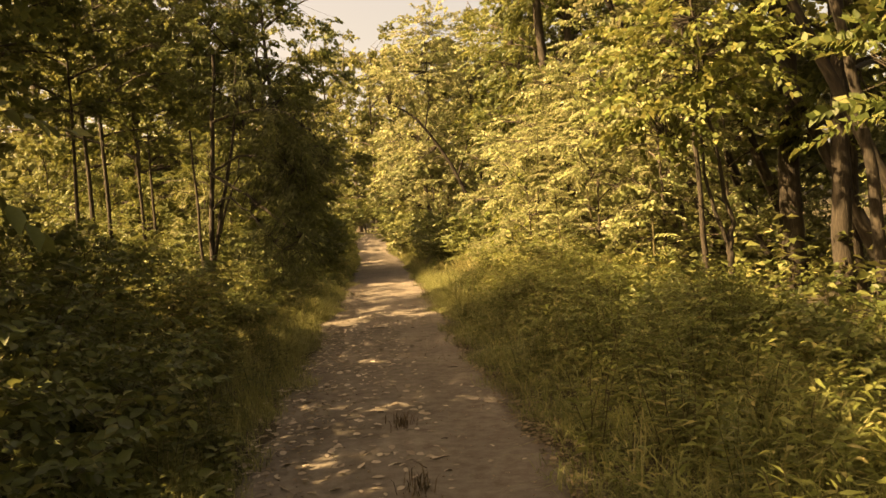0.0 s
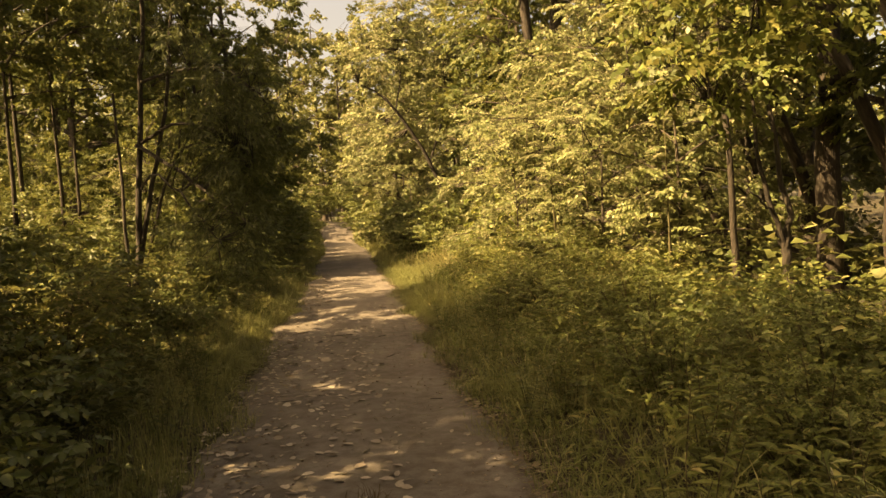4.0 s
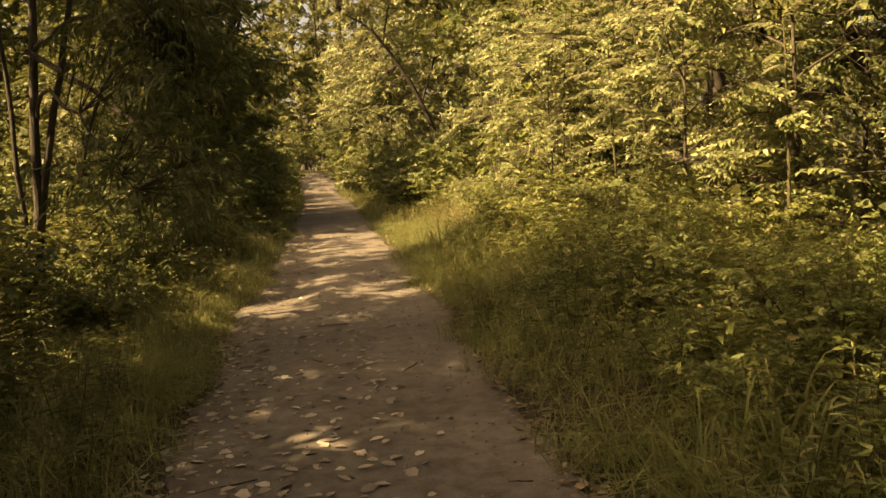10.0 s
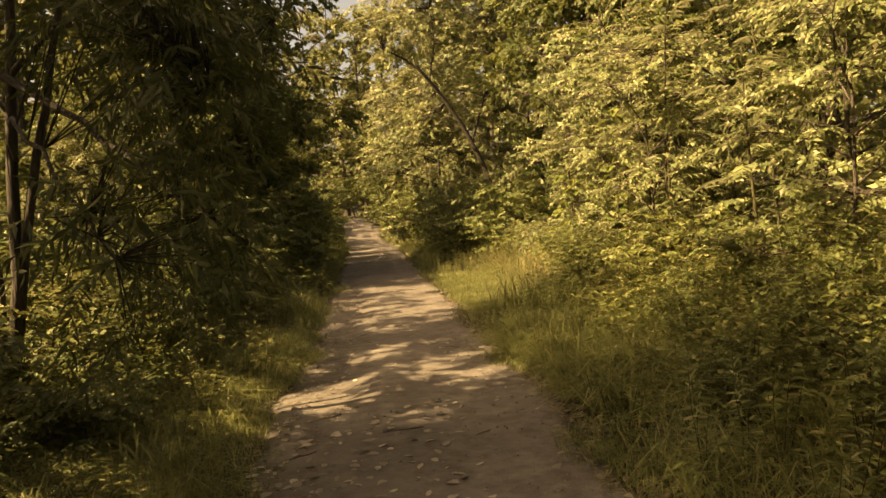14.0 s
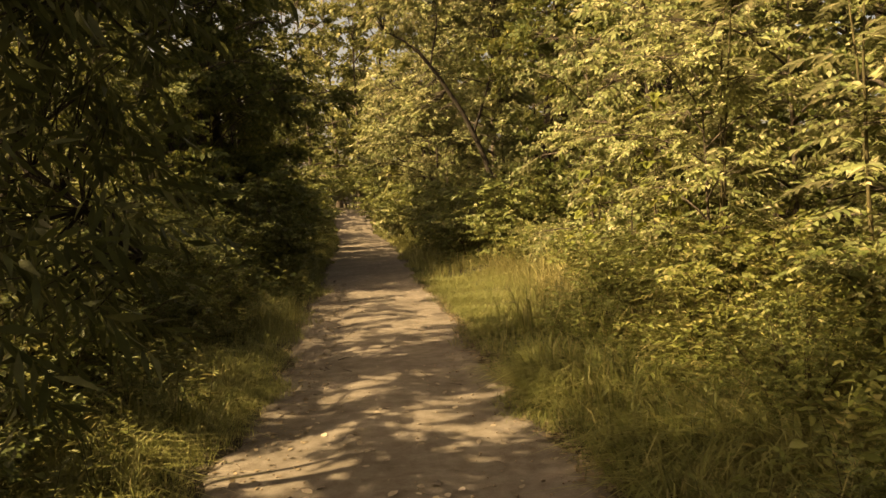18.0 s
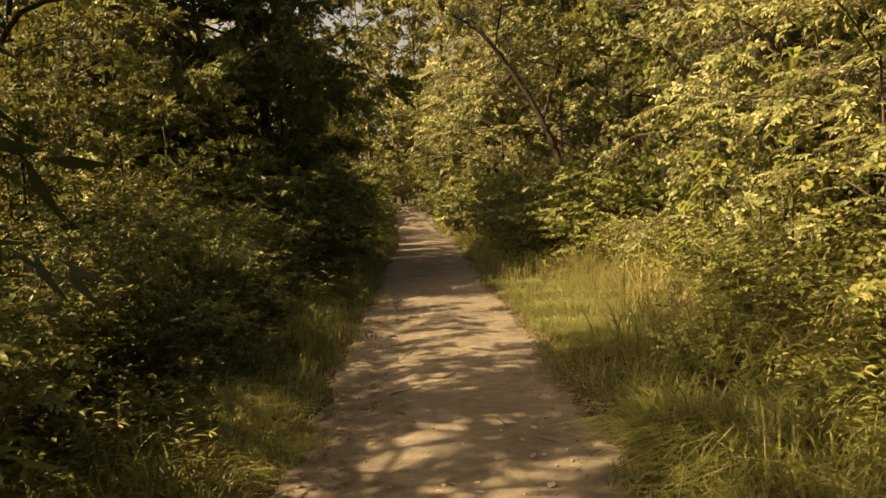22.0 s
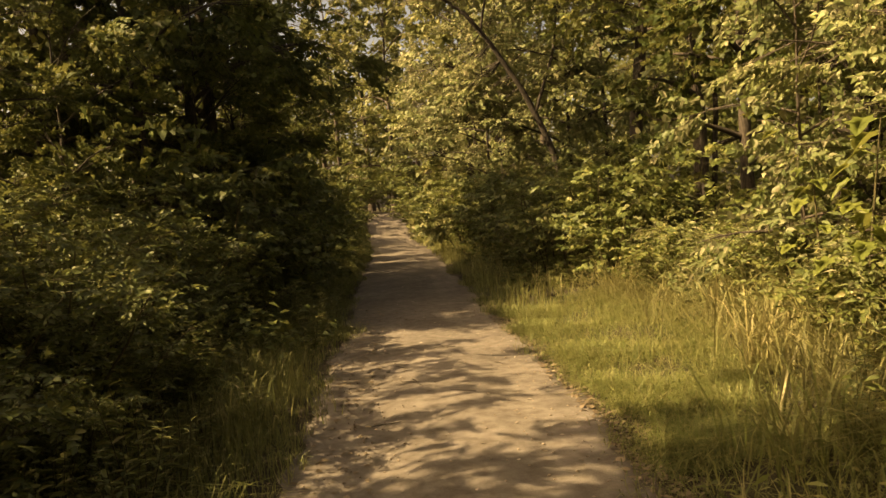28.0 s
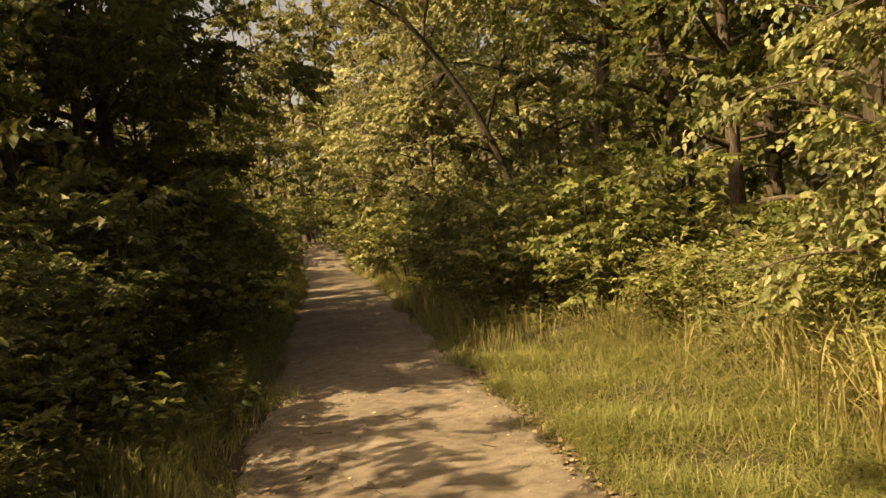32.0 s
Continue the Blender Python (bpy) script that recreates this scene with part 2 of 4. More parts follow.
def thin_stems(start, end, r0, r1, sag=0.0):
    """Many thin three-sided stems at once."""
    N = len(start)
    d = unit(end - start)
    ref = np.where(np.abs(d[:, 2:3]) > 0.9, np.array([[1.0, 0, 0]]), np.array([[0, 0, 1.0]]))
    a = unit(np.cross(d, ref))
    b = np.cross(d, a)
    rings = []
    for p, r in ((start, r0), (end, r1)):
        r = np.broadcast_to(np.asarray(r, float), (N,))[:, None]
        for k in range(3):
            w = k * 2 * math.pi / 3
            rings.append(p + r * (math.cos(w) * a + math.sin(w) * b))
    V = np.stack(rings, 1).reshape(-1, 3)
    F = (np.arange(N)[:, None] * 6 + np.array([[0, 1, 4, 3, 1, 2, 5, 4, 2, 0, 3, 5]])).reshape(-1, 4)
    return V, F


def joined(parts):
    Vs, Fs, o = [], [], 0
    for V, F in parts:
        Vs.append(V)
        Fs.append(F + o)
        o += len(V)
    return np.concatenate(Vs), np.concatenate(Fs)


def spray_leaves(rng, root, direction, normal, count, span, length, width, shape, droop, spread=1.05):
    """Leafy twigs: leaves on both sides of each twig, lying roughly in one plane."""
    N = len(root)
    direction, normal = unit(direction), unit(normal)
    side = unit(np.cross(direction, normal))
    s = (np.arange(count)[None, :] + rng.uniform(0, 0.8, (N, count))) / count
    sgn = np.where((np.arange(count)[None, :] + rng.integers(0, 2, (N, 1))) % 2 == 0, 1.0, -1.0)
    span = np.broadcast_to(np.asarray(span, float), (N,))
    base = root[:, None] + direction[:, None] * (s * span[:, None])[..., None] - np.array([0, 0, 1.0]) * (s ** 2 * span[:, None] * 0.22)[..., None]
    ax = direction[:, None] * (0.55 + 0.3 * s[..., None]) + side[:, None] * (sgn * spread * (1.1 - 0.5 * s))[..., None] + rng.normal(0, 0.28, (N, count, 3))
    ax[..., 2] -= droop
    nn = normal[:, None] + rng.normal(0, 0.38, (N, count, 3))
    M = N * count
    size = rng.uniform(0.65, 1.15, M)
    return leaf_arrays(base.reshape(M, 3), ax.reshape(M, 3), nn.reshape(M, 3), length * size, width * size, shape, 0.12, 0.2)


def rand_dirs(rng, n):
    return unit(rng.normal(0, 1, (n, 3)))


# ---- plants ----
def make_tree(seed, name, height, base_h, spread, limbs, sprays, leaves, leaf, trunk_r, bark, leaf_mat, label, shape="diamond", lean=(0, 0), layered=0.7, top=0.35, droop=0.25, twig=0.45):
    """A tree with its own trunk, each limb, twigs and foliage; it stands at the world's origin until it is copied."""
    rng = np.random.default_rng(seed)
    root = tagged(new(name), label, "tree", "", "")
    n = 9
    zz = np.linspace(0, 1, n)
    wob = np.cumsum(rng.normal(0, 0.05 * height / 9, (n, 2)), axis=0) * zz[:, None]
    line = np.stack([lean[0] * zz ** 1.3 + wob[:, 0], lean[1] * zz ** 1.3 + wob[:, 1], zz * height - 0.15], 1)
    V, F = tube_arrays(line, trunk_r * (1 - 0.88 * zz ** 0.9) * (1 + 0.5 * np.exp(-zz * 18)), 8)
    trunk = put("trunk", fast_mesh("trunk", V, F, bark, True), root)
    roots, dirs, norms = [], [], []
    for i in range(limbs):
        u = (i + rng.uniform(0.1, 0.9)) / limbs
        h = base_h + (height * 0.96 - base_h) * u
        k = h / height
        p0 = np.array([np.interp(k, zz, line[:, c]) for c in range(3)])
        az = i * 2.39996 + rng.uniform(-0.5, 0.5)
        prof = (math.sin(math.pi * min(1, 0.22 + 0.78 * (1 - u) ** 0.8)) * (1 - top) + top) if u > 0.3 else 0.72 + 0.9 * u
        length = spread * prof * rng.uniform(0.75, 1.2)
        el = rng.uniform(0.15, 0.5) + 0.55 * u
        m = 6
        q = np.linspace(0, 1, m)
        out = np.array([math.cos(az), math.sin(az), 0])
        bend = rng.normal(0, 0.14 * length, 2)
        pl = p0 + out * (q * length * math.cos(el))[:, None] + np.array([0, 0, 1.0]) * (q * length * math.sin(el) - q ** 2 * length * 0.28)[:, None]
        pl += np.stack([-out[1] * bend[0] * q ** 2, out[0] * bend[0] * q ** 2, bend[1] * 0.4 * q ** 2], 1)
        ns = max(3, int(sprays * (0.5 + 0.5 * prof)))
        nc = max(3, ns // 9)
        pick = rng.integers(0, nc, ns)
        s = np.clip((rng.uniform(0.15, 1.0, nc) ** 0.75)[pick] + rng.normal(0, 0.05, ns), 0.1, 1)
        at = np.stack([np.interp(s, q, pl[:, c]) for c in range(3)], 1)
        away = unit(rand_dirs(rng, nc)[pick] + rand_dirs(rng, ns) * 0.38) * np.array([1, 1, 0.6])
        rad = rng.uniform(0.15, 0.55, nc)[pick] * rng.uniform(0.8, 1.15, ns) * max(length, spread * 0.6) * (0.55 + 0.45 * s)
        pos = at + away * rad[:, None]
        d = unit(out * 0.5 + away + rng.normal(0, 0.4, (ns, 3)))
        d[:, 2] = d[:, 2] * (1.1 - 0.6 * layered) + 0.05
        tube = tube_arrays(pl, trunk_r * (0.42 - 0.2 * u) * (1 - 0.85 * q) + 0.004, 5)
        V, F = joined([tube, thin_stems(at[::2], (pos + unit(d) * twig * 0.7)[::2], 0.006, 0.002)])
        put("limb", fast_mesh("limb", V, F, bark, True), trunk)
        roots.append(pos)
        dirs.append(d)
        norms.append(np.array([0, 0, 1.0]) * layered + rand_dirs(rng, ns) * (1.0 - layered * 0.6) + out * 0.25)
    R, D, Nn = np.concatenate(roots), np.concatenate(dirs), np.concatenate(norms)
    V, F = spray_leaves(rng, R, D, Nn, leaves, twig * rng.uniform(0.7, 1.3, len(R)), leaf[0], leaf[1], shape, droop)
    put("foliage", fast_mesh("foliage", V, F, leaf_mat), root)
    return root


def make_shrub(seed, name, height, spread, stems, sprays, leaves, leaf, leaf_mat, label, shape="oval", droop=0.25, twig=0.28, category="shrub"):
    """A shrub of many stems from one foot, each stem a part, leafy down to the ground."""
    rng = np.random.default_rng(seed)
    root = tagged(new(name), label, category)
    roots, dirs, norms = [], [], []
    for i in range(stems):
        az = i * 2.39996 + rng.uniform(-0.4, 0.4)
        r = spread * math.sqrt((i + 0.5) / stems) * rng.uniform(0.7, 1.15)
        h = height * (1 - 0.45 * (r / spread) ** 2) * rng.uniform(0.75, 1.1)
        q = np.linspace(0, 1, 6)
        foot = np.array([math.cos(az), math.sin(az), 0]) * r * 0.3
        tip = np.array([math.cos(az) * r, math.sin(az) * r, h])
        pl = foot + (tip - foot) * q[:, None] + np.array([0, 0, 1.0]) * (0.12 * h * np.sin(q * math.pi))[:, None] + np.cumsum(rng.normal(0, 0.018 * height, (6, 3)), axis=0)
        pl[0] = foot - np.array([0, 0, 0.08])
        V, F = tube_arrays(pl, (0.011 + 0.004 * height) * (1 - 0.75 * q), 5)
        tube = (V, F)
        s = rng.uniform(0.12, 1.0, sprays) ** 0.7
        at = np.stack([np.interp(s, q, pl[:, c]) for c in range(3)], 1)
        az2 = rng.uniform(0, 2 * math.pi, sprays)
        d = np.stack([np.cos(az2), np.sin(az2), rng.uniform(-0.15, 0.7, sprays)], 1)
        d[:, 0] += math.cos(az) * 0.5
        d[:, 1] += math.sin(az) * 0.5
        pos = at + unit(d) * rng.uniform(0, 0.3 * spread, sprays)[:, None]
        V, F = joined([tube, thin_stems(at[::2], (pos + unit(d) * twig * 0.8)[::2], 0.0035, 0.0015)])
        put("stem", fast_mesh("stem", V, F, STEM, True), root)
        roots.append(pos)
        dirs.append(d)
        norms.append(np.array([0, 0, 0.8]) + d * 0.35 + rand_dirs(rng, sprays) * 0.4)
    R, D, Nn = np.concatenate(roots), np.concatenate(dirs), np.concatenate(norms)
    V, F = spray_leaves(rng, R, D, Nn, leaves, twig * rng.uniform(0.6, 1.3, len(R)), leaf[0], leaf[1], shape, droop)
    put("foliage", fast_mesh("foliage", V, F, leaf_mat), root)
    return root


def make_weed(seed, name, height, stems, pairs, leaf, leaf_mat, label, lean=0.25):
    """A herb: a few thin upright stems, narrow leaves all the way up."""
    rng = np.random.default_rng(seed)
    root = tagged(new(name), label, "weed")
    LV, foot, tips = [], [], []
    for i in range(stems):
        az = rng.uniform(0, 2 * math.pi)
        h = height * rng.uniform(0.65, 1.1)
        a = np.array([rng.normal(0, 0.04), rng.normal(0, 0.04), -0.04])
        b = a + np.array([math.cos(az) * lean * h, math.sin(az) * lean * h, h])
        V, F = tube_arrays(a + (b - a) * np.linspace(0, 1, 4)[:, None] + np.array([[0, 0, 0], [0.01, 0, 0], [0.0, 0.015, 0], [0, 0, 0]]), np.array([0.0034, 0.003, 0.0024, 0.0014]), 4)
        put("stem", fast_mesh("stem", V, F, STEM), root)
        m = pairs
        s = rng.uniform(0.12, 1.0, m)
        w = np.arange(m) * 2.4 + rng.uniform(0, 0.5, m)
        base = a + (b - a) * s[:, None]
        ax = np.stack([np.cos(w), np.sin(w), rng.uniform(0.1, 0.9, m) - 0.3 * (1 - s)], 1)
        nn = np.stack([-np.cos(w) * 0.4, -np.sin(w) * 0.4, np.ones(m)], 1) + rng.normal(0, 0.2, (m, 3))
        sz = rng.uniform(0.7, 1.15, m) * (1.15 - 0.5 * s)
        LV.append(leaf_arrays(base, ax, nn, leaf[0] * sz, leaf[1] * sz, "oval", 0.3, 0.2))
    V, F = joined(LV)
    put("leaves", fast_mesh("leaves", V, F, leaf_mat), root)
    return root


def blade_arrays(rng, root, height, width, lean):
    """Bent grass blades of three faces each."""
    N = len(root)
    az = 2.6 * np.sin(root[:, 0] * 4.3 + 1.7 * np.sin(root[:, 1] * 2.9)) + 2.2 * np.sin(root[:, 1] * 3.7) + rng.normal(0, 1.7, N)  # blades lie over in patches
    d = np.stack([np.cos(az), np.sin(az), np.zeros(N)], 1)
    w = np.stack([-np.sin(az), np.cos(az), np.zeros(N)], 1) * (width * rng.uniform(0.6, 1.2, N))[:, None] * 0.5
    h = height[:, None]
    ln = (lean * rng.uniform(0.3, 1.6, N))[:, None]
    up = np.array([0, 0, 1.0])
    p1 = root + up * h * (0.62 - 0.10 * ln) + d * ln * h * 0.34
    p2 = root + up * h * np.clip(1.02 - 0.42 * ln, 0.25, 1) + d * ln * h * 0.95
    V = np.stack([root - w - up * 0.02, root + w - up * 0.02, p1 - w * 0.8, p1 + w * 0.8, p2], 1).reshape(-1, 3)
    F = (np.arange(N)[:, None] * 5 + np.array([[0, 1, 2, 1, 3, 2, 2, 3, 4]])).reshape(-1, 3)
    return V, F


# ---- ground ----
def rise(y):
    """The path is level, and climbs a low hill before the far bend."""
    y = np.asarray(y, float)
    k = np.clip((y - 51) / 11.5, 0, 1)
    return 1.42 * k * k * (3 - 2 * k) + 0.01 * np.clip(y - 62, 0, 60)


def middle(y):
    """The middle line of the path."""
    y = np.asarray(y, float)
    return 0.235 + 0.03 * np.sin(y * 0.35) - 1.3 * np.clip((y - 34) / 34, 0, 1.5) ** 2


def half_width(y):
    y = np.asarray(y, float)
    return 1.03 + 0.05 * np.exp(-((y - 14.5) / 1.6) ** 2) + 0.03 * np.sin(y * 0.9 + 1) + 0.025 * np.sin(y * 2.3)


def land(x, y):
    """The height of the ground."""
    x, y = np.asarray(x, float), np.asarray(y, float)
    off = np.abs(x - middle(y)) - half_width(y)
    k = np.clip(off / 1.6, 0, 1)
    bank = np.where(x > middle(y), 0.16, 0.10) * k * k * (3 - 2 * k)
    lump = 0.05 * np.sin(x * 1.7 + y * 0.6) * np.sin(y * 1.1 - x * 0.4) * k
    return rise(y) + bank + lump


def sheet(xs, ys, fn):
    X, Y = np.meshgrid(xs, ys)
    V = np.stack([X, Y, fn(X, Y)], -1).reshape(-1, 3)
    nx, ny = len(xs), len(ys)
    i = (np.arange(ny - 1)[:, None] * nx + np.arange(nx - 1)[None]).ravel()
    return V, np.stack([i, i + 1, i + nx + 1, i + nx], 1)


xs = np.concatenate([[-600, -200, -80, -40, -20], np.linspace(-12, 12, 97), [20, 40, 80, 200, 600]])
ys = np.concatenate([[-300, -80, -30, -12], np.linspace(-6, 62, 205), [70, 90, 140, 300, 900]])
V, F = sheet(xs, ys, land)
ground = tagged(put("ground", fast_mesh("ground", V, F, SOIL, True)), "dark forest soil with leaf litter and moss", "ground", "", "structure")


def path_height(u, y):
    """u runs from -1 to 1 across the path; two faint wheel tracks, a low crown between them."""
    return rise(y) + 0.012 + 0.02 * (1 - np.abs(u) ** 3) - 0.014 * np.exp(-((np.abs(u) - 0.5) / 0.2) ** 2)


us = np.linspace(-1, 1, 41)
py = np.concatenate([np.linspace(-6, 26, 401), np.linspace(26.2, 62, 120)])
U, Y = np.meshgrid(us, py)
jag = 0.04 * np.sin(Y * 3.1 + np.sign(U)) + 0.03 * np.sin(Y * 7.3 + 2 * np.sign(U)) + 0.02 * np.sin(Y * 17 + np.sign(U))
X = middle(Y) + U * (half_width(Y) + jag * np.abs(U) ** 3)
rng = np.random.default_rng(4)
Z = path_height(U, Y) + rng.normal(0, 0.0012, U.shape) + 0.004 * np.sin(X * 2.3 + Y * 0.9) * np.sin(Y * 1.3 - X)
Z -= 0.03 * np.clip((np.abs(U) - 0.93) / 0.07, 0, 1)
nx, ny = len(us), len(py)
i = (np.arange(ny - 1)[:, None] * nx + np.arange(nx - 1)[None]).ravel()
path = tagged(put("path", fast_mesh("path", np.stack([X, Y, Z], -1).reshape(-1, 3), np.stack([i, i + 1, i + nx + 1, i + nx], 1), DIRT, True)),
              "sandy trodden dirt path with fallen leaves", "path", "", "structure")


# ---- templates ----
TREES = [
    make_tree(11, "tree", 9.5, 0.9, 2.7, 17, 38, 20, (0.13, 0.08), 0.13, BARK_GREY, LEAF_TREE, "tall broadleaf tree with a dense olive-green crown", layered=0.5),
    make_tree(12, "tree", 8.0, 0.7, 2.3, 16, 38, 20, (0.12, 0.075), 0.09, BARK_DARK, LEAF_TREE, "slim dark-barked broadleaf tree at the path's edge", lean=(0.5, -0.3), layered=0.45),
    make_tree(13, "tree", 11.5, 2.0, 2.9, 18, 38, 20, (0.135, 0.085), 0.15, BARK_GREY, LEAF_TREE, "high broadleaf tree with an uneven green crown", layered=0.5),
    make_tree(14, "tree", 7.0, 0.4, 2.4, 16, 40, 20, (0.115, 0.072), 0.07, BARK_DARK, LEAF_TREE, "bushy broadleaf tree leafy almost to the ground", layered=0.4),
    make_tree(15, "tree", 8.2, 2.9, 2.5, 15, 40, 20, (0.12, 0.075), 0.085, BARK_DARK, LEAF_TREE, "broadleaf tree with a bare lower trunk and a dense crown", layered=0.45, lean=(0.3, 0.2)),
    # added only for shade: its high crown keeps sun and sky off the path
    make_tree(20, "tree", 9.4, 5.3, 2.3, 11, 34, 20, (0.12, 0.075), 0.075, BARK_DARK, LEAF_TREE, "slender tree added for shade, with a long bare trunk and high crown", layered=0.45, lean=(0.2, 0.1)),
]
FAR_TREES = [
    make_tree(16, "tree", 9.5, 0.9, 2.8, 15, 26, 13, (0.21, 0.135), 0.13, BARK_GREY, LEAF_FAR, "tall broadleaf tree deep in the woods", layered=0.5),
    make_tree(17, "tree", 8.0, 0.7, 2.5, 14, 26, 13, (0.20, 0.13), 0.09, BARK_DARK, LEAF_FAR, "slim broadleaf tree by the far path", layered=0.45),
    make_tree(18, "tree", 11.5, 1.4, 3.0, 16, 26, 13, (0.22, 0.14), 0.15, BARK_GREY, LEAF_FAR, "high pale green tree beyond the path", layered=0.5),
    make_tree(19, "tree", 7.0, 0.4, 2.6, 14, 26, 13, (0.19, 0.12), 0.07, BARK_DARK, LEAF_FAR, "bushy tree deep in the woods", layered=0.4),
]
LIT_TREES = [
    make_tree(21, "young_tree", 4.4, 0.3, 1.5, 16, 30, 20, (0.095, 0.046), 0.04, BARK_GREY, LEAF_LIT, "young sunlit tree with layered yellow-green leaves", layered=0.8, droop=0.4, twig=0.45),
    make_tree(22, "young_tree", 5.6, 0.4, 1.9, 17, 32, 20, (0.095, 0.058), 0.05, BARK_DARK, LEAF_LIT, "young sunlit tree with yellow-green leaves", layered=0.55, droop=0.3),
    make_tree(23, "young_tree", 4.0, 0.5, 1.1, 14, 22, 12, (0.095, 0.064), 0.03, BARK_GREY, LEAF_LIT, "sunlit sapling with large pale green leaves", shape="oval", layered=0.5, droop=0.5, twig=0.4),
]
SHRUBS = [
    make_shrub(31, "shrub", 1.9, 1.25, 14, 26, 10, (0.095, 0.054), LEAF_SHRUB, "leafy green shrub beside the path"),
    make_shrub(32, "shrub", 1.5, 1.15, 14, 26, 10, (0.085, 0.044), LEAF_WEED, "dense yellow-green shrub in the verge"),
    make_shrub(33, "shrub", 1.05, 1.0, 14, 24, 9, (0.085, 0.05), LEAF_SHRUB, "low shrub with broad dark green leaves", droop=0.35),
    make_shrub(34, "shrub", 1.9, 1.3, 11, 26, 12, (0.11, 0.065), LEAF_SHRUB, "leafy shrub along the far path", "diamond"),
    make_shrub(35, "shrub", 1.85, 1.25, 18, 40, 11, (0.068, 0.036), LEAF_SHRUB, "thick shrub with small leaves beside the path", twig=0.24),
]
WEEDS = [
    make_weed(41, "weed", 0.75, 5, 22, (0.11, 0.022), LEAF_WEED, "tall weed with narrow leaves"),
    make_weed(42, "weed", 0.55, 6, 16, (0.09, 0.038), LEAF_WEED, "leafy green weed in the verge"),
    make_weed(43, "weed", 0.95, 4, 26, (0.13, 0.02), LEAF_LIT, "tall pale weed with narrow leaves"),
]
USED = set()


def stand(template, x, y, scale=1.0, turn=0.0, group="", sink=0.0, tall=1.0, tilt=(0, 0)):
    """Stands a thing, or a copy of it once it is used, on the ground."""
    m = Matrix.Translation((x, y, float(land(x, y)) - sink)) @ Euler((tilt[0], tilt[1], turn)).to_matrix().to_4x4() @ Matrix.Diagonal((scale, scale, scale * tall, 1))
    if template in TREES[:4] and (y > 41 or abs(x) > 7.8):
        template = FAR_TREES[TREES.index(template)]
    if template.name in USED:
        ob = copy_thing(template, m)
    else:
        USED.add(template.name)
        template.matrix_basis = m
        ob = template
    if group:
        ob["group"] = group
    return ob


rng = np.random.default_rng(77)


def rnd(a, b):
    return float(rng.uniform(a, b))


# tall trees on the shady side of the path, with a low clearing from y 20 to 26
# kind 5 trees are added: their high crowns shade path and verge
for x, y, k, s in ((-3.9, 1.63, 1, 0.85), (-3.4, 4.09, 3, 0.95), (-5.0, 5.3, 4, 1.08), (-3.6, 6.45, 1, 0.85), (-7.5, 9.0, 3, 0.9), (-5.4, 10.12, 5, 0.98), (-5.7, 11.52, 5, 0.95), (-8.0, 11.11, 5, 1.15), (-4.4, 5.42, 5, 0.74), (-4.7, 11.4, 5, 0.84), (-4.2, 9.74, 5, 0.72), (-4.2, 7.27, 5, 0.74), (-5.4, 5.9, 5, 0.95), (-4.3, 8.4, 3, 0.88), (-5.3, 7.4, 5, 0.9), (-5.5, 8.9, 5, 0.88), (-5.2, 3.0, 4, 0.95),  (-5.4, 25.6, 1, 1.2), (-4.2, 13.3, 5, 0.64), (-4.3, 15.0, 5, 0.66), (-4.2, 16.7, 5, 0.66), (-4.8, 15.8, 5, 0.82), (-4.9, 17.0, 5, 0.8), (-4.3, 17.6, 5, 0.62), (-4.9, 12.2, 5, 0.8), (-4.8, 9.9, 5, 0.78), (-6.8, 24.8, 2, 0.95),
                   (-6.9, 19.1, 3, 0.56), (-7.2, 21.4, 3, 0.58), (-6.8, 23.2, 3, 0.55), (-4.9, 19.0, 3, 0.42), (-4.3, 22.2, 3, 0.58), (-3.5, 19.3, 5, 0.41), (-3.6, 20.6, 5, 0.43), (-3.6, 21.9, 5, 0.44), (-3.7, 23.9, 3, 0.62), (-2.9, 27.3, 3, 0.8), (-3.3, 28.6, 2, 0.86), (-2.9, 30.3, 3, 0.85), (-2.8, 33.4, 3, 0.8), (-2.8, 37.0, 3, 0.8),
                   (-3.5, 26.96, 1, 1.32), (-5.6, 27.99, 0, 1.15), (-3.1, 29.03, 0, 1.1), (-3.2, 31.44, 1, 1.15), (-3.6, 35, 0, 0.66), (-3.3, 38.54, 3, 0.75), (-3.8, 42.97, 0, 0.7), (-4.0, 48, 1, 1.1), (-4.4, 52, 0, 0.8), (-5.2, 58.5, 3, 0.7)):
    stand(TREES[k], x, y, s, rnd(0, 6.3), "trees along the shady side")
# the high trees at x -9 and -11 are added to shade this row
for x, y, k, s in ((-5.8, 3.47, 3, 1.1), (-6.0, 8.39, 1, 1.05), (-9.0, 26.03, 2, 1.2), (-11.0, 29.13, 2, 1.25), (-9.2, 20.34, 3, 0.62), (-9.4, 23.39, 3, 0.62), (-7.6, 26.65, 2, 1.0), (-5.6, 28.72, 2, 0.95), (-6.8, 33.6, 2, 0.7), (-7.2, 37.3, 2, 0.62), (-8, 46.5, 0, 1.05), (-8.4, 55.5, 2, 1.0)):
    stand(TREES[k], x, y, s, rnd(0, 6.3), "trees along the shady side")
